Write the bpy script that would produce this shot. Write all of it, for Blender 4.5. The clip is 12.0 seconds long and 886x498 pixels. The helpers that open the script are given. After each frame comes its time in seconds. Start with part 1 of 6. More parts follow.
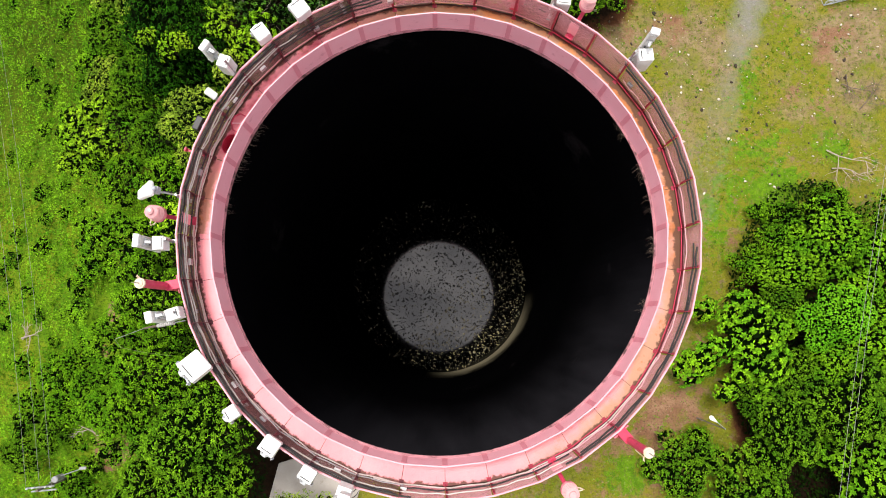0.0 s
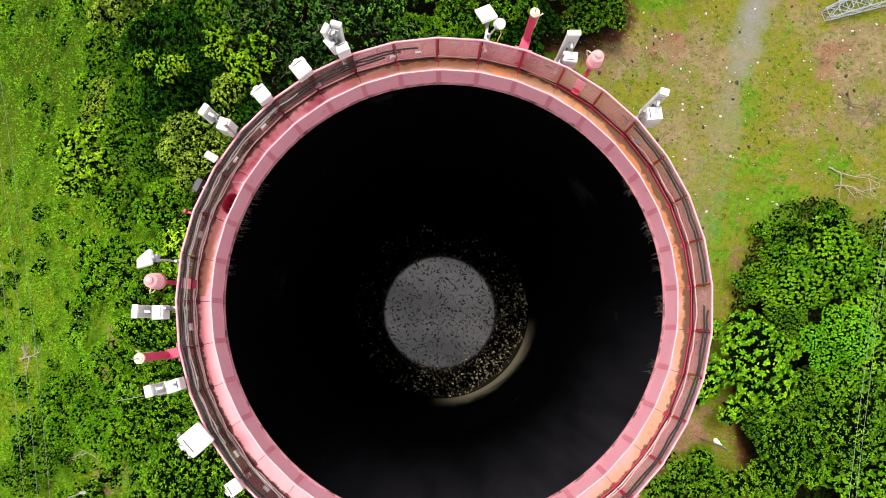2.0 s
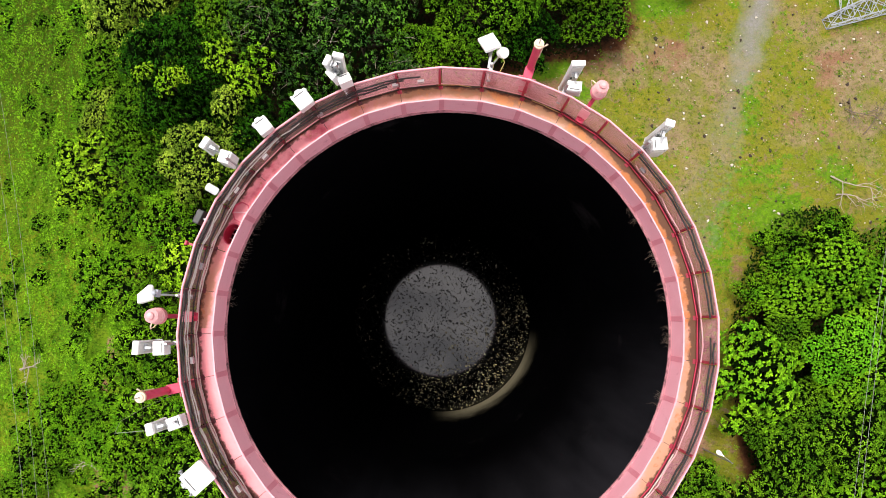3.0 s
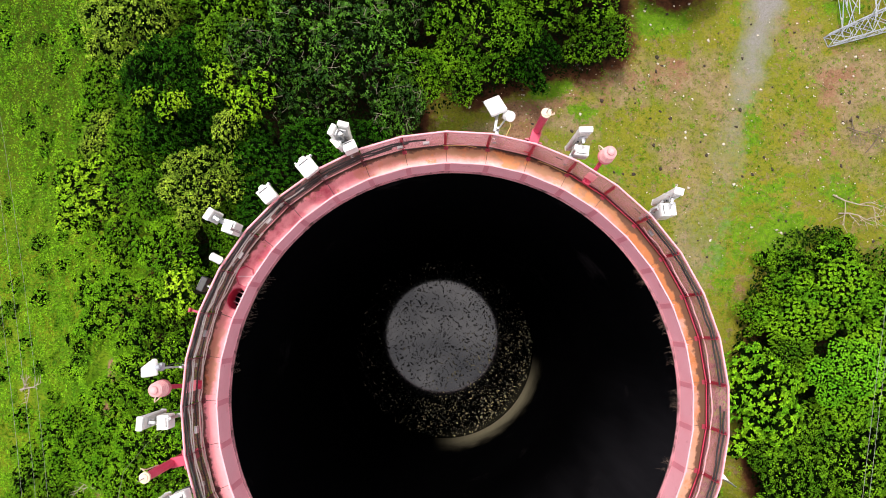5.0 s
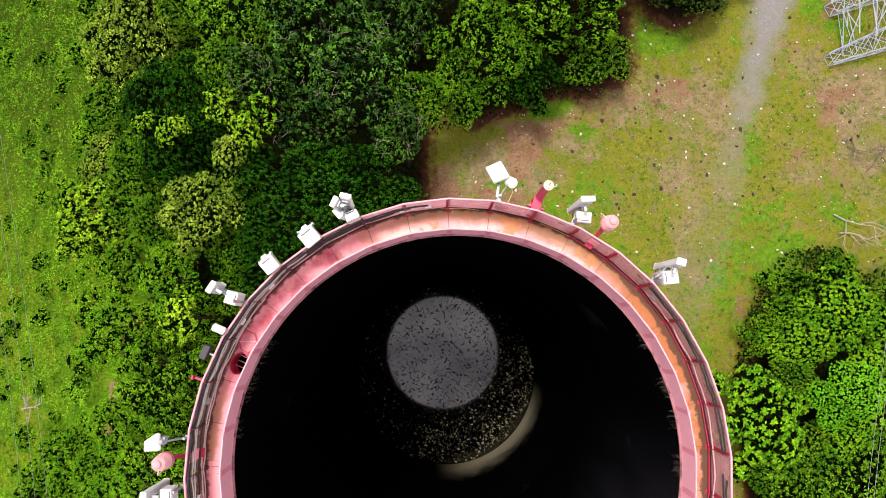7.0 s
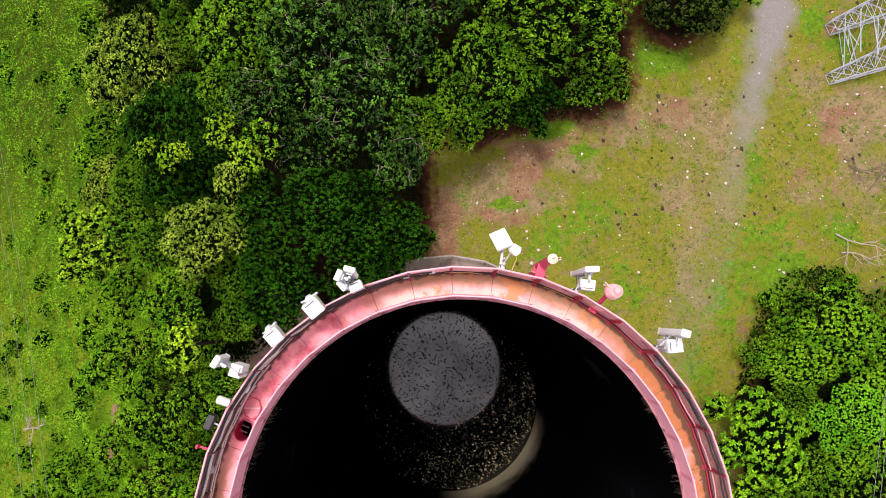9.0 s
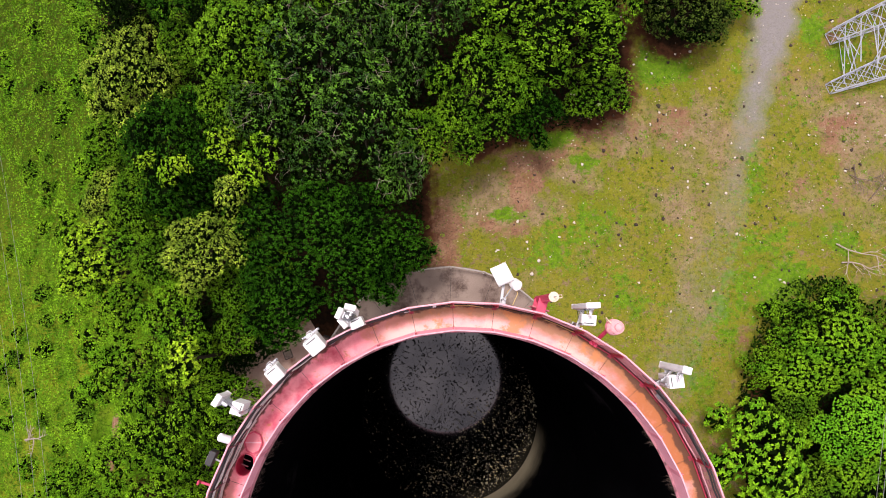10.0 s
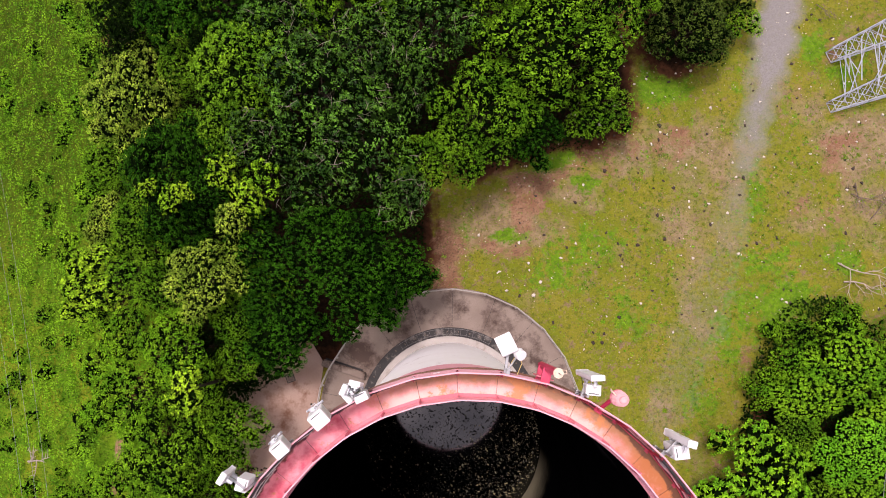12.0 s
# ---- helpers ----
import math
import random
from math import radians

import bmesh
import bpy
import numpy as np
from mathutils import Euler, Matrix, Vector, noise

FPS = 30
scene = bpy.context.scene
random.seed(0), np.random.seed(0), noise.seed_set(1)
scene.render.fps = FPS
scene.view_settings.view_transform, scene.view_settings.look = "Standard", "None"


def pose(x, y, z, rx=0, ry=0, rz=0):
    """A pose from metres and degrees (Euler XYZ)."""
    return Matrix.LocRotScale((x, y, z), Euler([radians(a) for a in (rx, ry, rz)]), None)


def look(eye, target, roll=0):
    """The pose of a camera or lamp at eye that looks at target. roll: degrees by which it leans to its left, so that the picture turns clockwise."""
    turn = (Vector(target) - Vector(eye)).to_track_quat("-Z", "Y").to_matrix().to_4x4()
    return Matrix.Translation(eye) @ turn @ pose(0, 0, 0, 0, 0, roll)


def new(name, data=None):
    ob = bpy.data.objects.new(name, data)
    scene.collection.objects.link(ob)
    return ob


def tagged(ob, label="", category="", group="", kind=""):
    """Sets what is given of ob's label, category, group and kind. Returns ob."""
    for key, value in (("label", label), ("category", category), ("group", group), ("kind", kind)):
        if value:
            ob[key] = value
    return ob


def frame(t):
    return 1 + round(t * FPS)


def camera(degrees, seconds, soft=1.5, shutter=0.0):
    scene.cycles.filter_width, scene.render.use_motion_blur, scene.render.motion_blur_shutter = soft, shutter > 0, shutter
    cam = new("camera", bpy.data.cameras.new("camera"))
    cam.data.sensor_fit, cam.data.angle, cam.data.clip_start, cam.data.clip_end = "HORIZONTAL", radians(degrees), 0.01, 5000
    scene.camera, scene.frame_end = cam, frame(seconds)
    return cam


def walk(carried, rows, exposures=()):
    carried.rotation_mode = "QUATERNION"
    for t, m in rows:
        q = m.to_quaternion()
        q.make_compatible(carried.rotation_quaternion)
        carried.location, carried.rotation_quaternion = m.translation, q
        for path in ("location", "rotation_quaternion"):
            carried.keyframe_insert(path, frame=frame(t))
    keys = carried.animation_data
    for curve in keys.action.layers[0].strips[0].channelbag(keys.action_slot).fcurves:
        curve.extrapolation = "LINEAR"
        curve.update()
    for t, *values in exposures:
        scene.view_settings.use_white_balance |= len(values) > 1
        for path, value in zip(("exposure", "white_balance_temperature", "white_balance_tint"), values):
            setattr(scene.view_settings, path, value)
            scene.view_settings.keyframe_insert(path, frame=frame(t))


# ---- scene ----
# the drone: level flight over the tank mouth, looking almost straight down
cam = camera(73.65, 12.0, soft=1.0)
PATH = [
    (0, -0.031, -2.03, 43.1, 6.589, -0.447, 0),
    (0.5, -0.069, -1.664, 43.091, 6.584, -0.467, -0.1),
    (1, -0.094, -1.296, 43.072, 6.587, -0.489, -0.195),
    (1.5, -0.128, -0.922, 43.038, 6.601, -0.5, -0.279),
    (2, -0.175, -0.548, 42.993, 6.618, -0.499, -0.357),
    (2.5, -0.223, -0.177, 42.956, 6.631, -0.501, -0.435),
    (3, -0.257, 0.194, 42.943, 6.637, -0.513, -0.509),
    (5, -0.396, 1.727, 42.978, 6.636, -0.529, -0.734),
    (5.5, -0.41, 2.103, 43.007, 6.622, -0.531, -0.777),
    (6, -0.419, 2.489, 43.053, 6.609, -0.526, -0.809),
    (6.5, -0.426, 2.88, 43.107, 6.606, -0.521, -0.841),
    (7, -0.431, 3.271, 43.158, 6.606, -0.511, -0.884),
    (9, -0.481, 4.839, 43.333, 6.588, -0.428, -1.116),
    (9.5, -0.484, 5.244, 43.377, 6.578, -0.408, -1.183),
    (10, -0.478, 5.654, 43.42, 6.562, -0.387, -1.259),
    (10.5, -0.479, 6.065, 43.458, 6.542, -0.362, -1.343),
    (11, -0.493, 6.477, 43.497, 6.53, -0.334, -1.427),
    (11.5, -0.505, 6.883, 43.54, 6.521, -0.316, -1.514),
    (12, -0.513, 7.29, 43.584, 6.516, -0.301, -1.6),
]
walk(cam, [(t, pose(x, y, z, rx, ry, rz)) for t, x, y, z, rx, ry, rz in PATH], exposures=[(0, 0.38, 6500, 14), (5, 0.38, 6500, 16), (7, 0.34, 6500, 19), (12, 0.18, 6500, 32)])

# ---- light: bright overcast, the sun a broad glow high in the north-west ----
SUN_EL, SUN_AZ = 71.0, 129.0
world = bpy.data.worlds.new("overcast")
scene.world = world
world.use_nodes = True
wn, wl = world.node_tree.nodes, world.node_tree.links
sky = wn.new("ShaderNodeTexSky")
sky.sky_type, sky.sun_disc = "NISHITA", False
sky.sun_elevation, sky.sun_rotation = radians(SUN_EL), radians(90 - SUN_AZ)
sky.air_density, sky.dust_density = 1.0, 4.0
clouds = wn.new("ShaderNodeTexNoise")
clouds.inputs["Scale"].default_value, clouds.inputs["Detail"].default_value, clouds.inputs["Roughness"].default_value = 9.0, 8.0, 0.65
veil = wn.new("ShaderNodeValToRGB")
veil.color_ramp.elements[0].position, veil.color_ramp.elements[1].position = 0.4, 0.6
veil.color_ramp.elements[0].color, veil.color_ramp.elements[1].color = (4.6, 4.8, 5.1, 1), (11.8, 11.5, 11.2, 1)
wmix = wn.new("ShaderNodeMixRGB")
wmix.inputs[0].default_value = 0.85
wcoord = wn.new("ShaderNodeTexCoord")
wl.new(wcoord.outputs["Generated"], clouds.inputs["Vector"])
wl.new(clouds.outputs["Fac"], veil.inputs[0])
wl.new(sky.outputs[0], wmix.inputs[1])
wl.new(veil.outputs[0], wmix.inputs[2])
wl.new(wmix.outputs[0], wn["Background"].inputs[0])
wn["Background"].inputs[1].default_value = 0.112
sun = new("sun", bpy.data.lights.new("sun", "SUN"))
sun.data.energy, sun.data.angle, sun.data.color = 3.1, radians(14), (1.0, 0.95, 0.86)
sa, se = radians(SUN_AZ), radians(SUN_EL)
sun.matrix_world = look((60 * math.cos(sa) * math.cos(se), 60 * math.sin(sa) * math.cos(se), 60 * math.sin(se)), (0, 0, 0))

# ---- materials ----


def material(name, base, second=None, rough=0.6, metal=0.0, scale=3.0, fine=40.0, dirt=None, dirt_amount=0.0, dirt_scale=1.2,
             bump=0.15, spread=0.5, island=0.0, specular=0.5, translucent=0.0, per_object=0.0):
    """Two scales of variation in colour and relief, with optional blotches of dirt or rust."""
    m = bpy.data.materials.new(name)
    m.use_nodes = True
    n, l = m.node_tree.nodes, m.node_tree.links
    bsdf = n["Principled BSDF"]
    bsdf.inputs["Roughness"].default_value = rough
    bsdf.inputs["Metallic"].default_value = metal
    bsdf.inputs["Specular IOR Level"].default_value = specular
    geo = n.new("ShaderNodeNewGeometry")
    second = second or tuple(c * 0.72 for c in base)

    def noise_at(s, detail=4.0):
        t = n.new("ShaderNodeTexNoise")
        t.inputs["Scale"].default_value, t.inputs["Detail"].default_value = s, detail
        l.new(geo.outputs["Position"], t.inputs["Vector"])
        return t

    def ramp(source, a, b):
        r = n.new("ShaderNodeMapRange")
        r.inputs["From Min"].default_value, r.inputs["From Max"].default_value = a, b
        l.new(source, r.inputs["Value"])
        return r.outputs[0]

    def mix(fac, a, b, kind="MIX"):
        x = n.new("ShaderNodeMixRGB")
        x.blend_type = kind
        for slot, v in zip(x.inputs, (fac, a, b)):
            if isinstance(v, (int, float)):
                slot.default_value = v
            elif isinstance(v, tuple):
                slot.default_value = (*v, 1)
            else:
                l.new(v, slot)
        return x.outputs[0]

    big, small = noise_at(scale), noise_at(fine)
    colour = mix(ramp(big.outputs["Fac"], 0.5 - spread / 2, 0.5 + spread / 2), base, second)
    colour = mix(ramp(small.outputs["Fac"], 0.3, 0.7), colour, mix(0.35, colour, second))
    if island:
        low, high = 1 / (1 + island), 1 + island
        colour = mix(ramp(geo.outputs["Random Per Island"], 0.0, 1.0), mix(1.0, colour, (low, low, low), "MULTIPLY"),
                     mix(1.0, colour, (high, high * 0.96, high * 0.7), "MULTIPLY"))
    if per_object:
        info = n.new("ShaderNodeObjectInfo")
        colour = mix(info.outputs["Random"], colour, mix(per_object, colour, second))
    if dirt:
        d = noise_at(dirt_scale, 8.0)
        d.inputs["Roughness"].default_value = 0.7
        colour = mix(ramp(d.outputs["Fac"], 0.62 - dirt_amount * 0.5, 0.74 - dirt_amount * 0.5), colour, dirt)
    l.new(colour, bsdf.inputs["Base Color"])
    if bump:
        b = n.new("ShaderNodeBump")
        b.inputs["Strength"].default_value, b.inputs["Distance"].default_value = bump, 0.02
        l.new(small.outputs["Fac"], b.inputs["Height"])
        l.new(b.outputs[0], bsdf.inputs["Normal"])
    if translucent:
        tr = n.new("ShaderNodeBsdfTranslucent")
        l.new(mix(1.0, colour, (1.5, 1.4, 0.6), "MULTIPLY"), tr.inputs["Color"])
        ms = n.new("ShaderNodeMixShader")
        ms.inputs[0].default_value = translucent
        l.new(bsdf.outputs[0], ms.inputs[1])
        l.new(tr.outputs[0], ms.inputs[2])
        l.new(ms.outputs[0], n["Material Output"].inputs[0])
    return m


def foliage(name, base, second, rough=0.55, spec=0.03, island=1.2):
    return material(name, base, second, rough=rough, scale=0.7, fine=2.5, bump=0.0, spread=0.22, island=island, specular=spec, translucent=0.14, per_object=0.25)


PINK = material("faded_red_paint", (0.74, 0.23, 0.27), (0.58, 0.16, 0.2), rough=0.5, scale=1.1, fine=22, dirt=(0.2, 0.07, 0.05), dirt_amount=0.12, dirt_scale=2.5)
PALE = material("chalked_pink_paint", (0.98, 0.48, 0.55), (0.95, 0.4, 0.47), rough=0.6, scale=1.6, fine=18, dirt=(0.75, 0.26, 0.32), dirt_amount=0.05, dirt_scale=3.5)
EDGE = material("worn_pale_edge_paint", (0.76, 0.46, 0.5), (0.66, 0.34, 0.39), rough=0.6, scale=5, fine=40)
LIP = material("stained_lip_paint", (0.5, 0.24, 0.27), (0.3, 0.12, 0.14), rough=0.7, scale=3, fine=25, dirt=(0.06, 0.03, 0.03), dirt_amount=0.2, dirt_scale=3.0)
POST_RED = material("dull_dark_red_paint", (0.42, 0.035, 0.075), (0.28, 0.02, 0.045), rough=0.55, scale=4, fine=30)
SEAM = material("dull_rose_paint", (0.86, 0.32, 0.38), (0.78, 0.25, 0.31), rough=0.6, scale=3, fine=30)
LATTICE = material("grey_galvanised_angle", (0.46, 0.49, 0.55), (0.34, 0.365, 0.41), rough=0.5, metal=0.2, scale=4, fine=40)
DARK_MESH = material("dark_brown_mesh", (0.22, 0.11, 0.105), (0.12, 0.06, 0.058), rough=0.7, scale=2, fine=30)
DARK_RED = material("darker_red_paint", (0.2, 0.03, 0.05), (0.07, 0.02, 0.025), rough=0.6, scale=4, fine=30)
RAIL_PINK = material("worn_pink_rail_paint", (0.82, 0.43, 0.47), (0.72, 0.3, 0.35), rough=0.6, scale=4, fine=35)
MESH = material("dull_pink_mesh", (0.56, 0.29, 0.32), (0.46, 0.22, 0.245), rough=0.6, scale=2, fine=30)
RED = material("red_paint", (0.62, 0.055, 0.125), (0.47, 0.032, 0.08), rough=0.45, scale=4, fine=30, dirt=(0.12, 0.03, 0.02), dirt_amount=0.08)
WHITE = material("white_plastic", (0.8, 0.8, 0.8), (0.7, 0.71, 0.7), rough=0.45, scale=4, fine=30, bump=0.05)
WHITE_WALL = material("white_wall_paint", (0.9, 0.88, 0.86), (0.86, 0.83, 0.8), rough=0.7, scale=0.7, fine=9, dirt=(0.55, 0.5, 0.45), dirt_amount=0.03, dirt_scale=0.9)
PIPE = material("painted_grey_pipe", (0.62, 0.6, 0.57), (0.46, 0.43, 0.4), rough=0.6, scale=4, fine=30)
FENCE_PIPE = material("weathered_fence_pipe", (0.44, 0.41, 0.36), (0.27, 0.245, 0.21), rough=0.6, scale=4, fine=30)
PANEL_BACK = material("pale_grey_panel_back", (0.58, 0.58, 0.55), (0.5, 0.5, 0.48), rough=0.5, scale=4, fine=30, bump=0.05)
DULL_STEEL = material("dull_drain_steel", (0.2, 0.19, 0.18), (0.1, 0.095, 0.09), rough=0.7, scale=3, fine=20)
SLOT = material("dark_slot", (0.06, 0.06, 0.065), (0.04, 0.04, 0.045), rough=0.6, scale=8, fine=40)
BRIGHT_STEEL = material("bright_galvanised_fitting", (0.62, 0.64, 0.66), (0.45, 0.47, 0.49), rough=0.35, metal=0.35, scale=9, fine=60)
GREY = material("grey_plastic", (0.34, 0.34, 0.35), (0.25, 0.25, 0.26), rough=0.5, scale=6, fine=40)
STEEL = material("galvanised_steel", (0.42, 0.43, 0.44), (0.3, 0.31, 0.32), rough=0.42, metal=0.75, scale=5, fine=50)
BLACK = material("black_rubber", (0.018, 0.018, 0.02), (0.03, 0.03, 0.03), rough=0.5, scale=5, fine=60)
CREAM = material("cream_cap", (0.75, 0.62, 0.47), (0.62, 0.48, 0.36), rough=0.5, scale=8, fine=50)
LENS = material("pink_beacon_glass", (0.8, 0.42, 0.42), (0.7, 0.32, 0.33), rough=0.15, scale=8, fine=50, bump=0.02)
YELLOW = material("yellow_cable", (0.6, 0.45, 0.16), (0.5, 0.36, 0.12), rough=0.5, scale=8, fine=50)
CONCRETE = material("weathered_concrete", (0.28, 0.225, 0.18), (0.15, 0.11, 0.085), rough=0.85, scale=0.45, fine=12, dirt=(0.06, 0.036, 0.025), dirt_amount=0.27, dirt_scale=0.36, bump=0.3)
APRON = material("earth_stained_apron", (0.4, 0.29, 0.23), (0.27, 0.17, 0.125), rough=0.9, scale=0.5, fine=10, dirt=(0.16, 0.075, 0.042), dirt_amount=0.24, dirt_scale=0.4, bump=0.3)
PADCON = material("pale_concrete", (0.44, 0.41, 0.37), (0.33, 0.3, 0.265), rough=0.85, scale=0.8, fine=12, dirt=(0.2, 0.17, 0.13), dirt_amount=0.1, dirt_scale=0.6, bump=0.3)
DARKCON = material("near_black_concrete", (0.03, 0.027, 0.024), (0.012, 0.011, 0.01), rough=0.8, scale=2, fine=14, bump=0.3)
GUTTER = material("patchy_dark_gutter", (0.02, 0.018, 0.016), (0.01, 0.009, 0.008), rough=0.7, scale=1.5, fine=10, dirt=(0.16, 0.14, 0.12), dirt_amount=0.2, dirt_scale=1.1, bump=0.4)
BARK = material("grey_bark", (0.16, 0.12, 0.09), (0.09, 0.065, 0.05), rough=0.9, scale=3, fine=30, bump=0.5)
DEADWOOD = material("bleached_dead_wood", (0.42, 0.36, 0.3), (0.28, 0.22, 0.18), rough=0.85, scale=4, fine=30, bump=0.4)
STONE = material("pale_stone", (0.7, 0.64, 0.54), (0.48, 0.42, 0.33), rough=0.85, scale=3, fine=30, island=0.0)
DUNG = material("dark_clod", (0.06, 0.042, 0.028), (0.03, 0.02, 0.013), rough=0.95, scale=5, fine=30)
TIMBER = material("weathered_pole_timber", (0.2, 0.17, 0.14), (0.12, 0.1, 0.08), rough=0.85, scale=3, fine=30)

# the walkway floor: red paint, faded and rusted stretch by stretch, dirt along the outer edge, a wider dark edge in the
# east
DECK = material("rusted_walkway_plate", (0.95, 0.43, 0.46), (0.88, 0.32, 0.36), rough=0.6, scale=1.3, fine=20, bump=0.2)


def rust_the_deck():
    n, l = DECK.node_tree.nodes, DECK.node_tree.links
    bsdf = n["Principled BSDF"]
    source = bsdf.inputs["Base Color"].links[0].from_socket
    geo = n["Geometry"]
    sep = n.new("ShaderNodeSeparateXYZ")
    l.new(geo.outputs["Position"], sep.inputs[0])

    def calc(op, a, b=0.0, c=0.0):
        x = n.new("ShaderNodeMath")
        x.operation = op
        for slot, v in zip(x.inputs, (a, b, c)):
            if isinstance(v, (int, float)):
                slot.default_value = v
            else:
                l.new(v, slot)
        return x.outputs[0]

    def grain(s, detail=8.0, rough=0.65):
        t = n.new("ShaderNodeTexNoise")
        t.inputs["Scale"].default_value, t.inputs["Detail"].default_value, t.inputs["Roughness"].default_value = s, detail, rough
        l.new(geo.outputs["Position"], t.inputs["Vector"])
        return t.outputs["Fac"]

    def blend(fac, a, b):
        x = n.new("ShaderNodeMixRGB")
        l.new(fac, x.inputs[0])
        l.new(a, x.inputs[1])
        x.inputs[2].default_value = (*b, 1)
        return x.outputs[0]

    def step(v, lo, hi):
        r = n.new("ShaderNodeMapRange")
        r.inputs["From Min"].default_value, r.inputs["From Max"].default_value = lo, hi
        l.new(v, r.inputs["Value"])
        return r.outputs[0]

    angle = calc("DEGREES", calc("ARCTAN2", sep.outputs["Y"], sep.outputs["X"]))
    radius = calc("SQRT", calc("ADD", calc("MULTIPLY", sep.outputs["X"], sep.outputs["X"]), calc("MULTIPLY", sep.outputs["Y"], sep.outputs["Y"])))

    def stretch_of(lo, hi, soft):
        """One over a stretch of the walkway between two bearings, fading at its ends."""
        return calc("MULTIPLY", step(angle, lo - soft, lo + soft), step(angle, hi + soft, hi - soft))

    outer = step(radius, 5.4, 5.95)
    wear = grain(0.9)
    peach = calc("MULTIPLY", calc("SUBTRACT", stretch_of(-62, 112, 12), calc("MULTIPLY", stretch_of(52, 112, 10), 0.45)), step(calc("ADD", wear, calc("MULTIPLY", outer, 0.5)), 0.56, 0.8))
    faded = blend(peach, source, (0.56, 0.31, 0.2))
    cream = calc("MULTIPLY", stretch_of(48, 112, 8), step(calc("SUBTRACT", grain(0.8), calc("MULTIPLY", outer, 0.35)), 0.32, 0.46))
    faded = blend(calc("MULTIPLY", cream, 0.75), faded, (0.9, 0.6, 0.5))
    worn = calc("MULTIPLY", stretch_of(20, 108, 8), step(calc("ADD", outer, calc("MULTIPLY", grain(1.4, 9.0, 0.7), 1.1)), 0.8, 1.2))
    faded = blend(calc("MULTIPLY", worn, 0.95), faded, (0.36, 0.19, 0.09))
    crimson = calc("MULTIPLY", stretch_of(116, 163, 5), step(grain(1.5), 0.38, 0.62))
    faded = blend(crimson, faded, (0.6, 0.085, 0.14))
    tan = calc("MULTIPLY", stretch_of(163, 206, 5), step(calc("ADD", outer, calc("MULTIPLY", grain(2.2), 0.9)), 0.88, 1.06))
    faded = blend(calc("MULTIPLY", tan, 0.85), faded, (0.42, 0.21, 0.115))
    hot = stretch_of(-10, 48, 8)
    deep = calc("MULTIPLY", hot, step(grain(1.7), 0.32, 0.5))
    rusty = blend(calc("MULTIPLY", deep, 0.95), faded, (0.46, 0.155, 0.042))
    blotch = calc("MULTIPLY", step(calc("ADD", grain(1.1, 9.0, 0.72), calc("MULTIPLY", outer, 0.06)), 0.55, 0.61), stretch_of(35, 112, 12))
    rusty = blend(calc("MULTIPLY", blotch, 0.85), rusty, (0.6, 0.24, 0.075))
    spots = calc("MULTIPLY", step(grain(2.6, 10.0, 0.75), 0.57, 0.63), stretch_of(-55, 205, 25))
    rusty = blend(calc("MULTIPLY", spots, 0.8), rusty, (0.5, 0.2, 0.08))
    rusty = blend(calc("MULTIPLY", step(grain(9.0, 10.0, 0.8), 0.56, 0.66), 0.17), rusty, (0.2, 0.085, 0.06))
    # widens the dark outer edge along the east stretch
    drift = calc("MULTIPLY", stretch_of(-14, 50, 10), calc("MULTIPLY", grain(1.6), 0.26))
    rim = step(calc("ADD", calc("ADD", radius, drift), calc("MULTIPLY", grain(6.0), 0.3)), 6.01, 6.06)
    l.new(blend(calc("MULTIPLY", rim, 0.9), rusty, (0.085, 0.035, 0.016)), bsdf.inputs["Base Color"])


rust_the_deck()

# inside of the tank: near-black, a pale band above the water on one side
LINER = material("near_black_steel", (0.0025, 0.0025, 0.003), (0.0012, 0.0012, 0.0015), rough=0.8, scale=0.5, fine=6, dirt=(0.014, 0.012, 0.013), dirt_amount=0.03, dirt_scale=0.4, bump=0.3, specular=0.0)


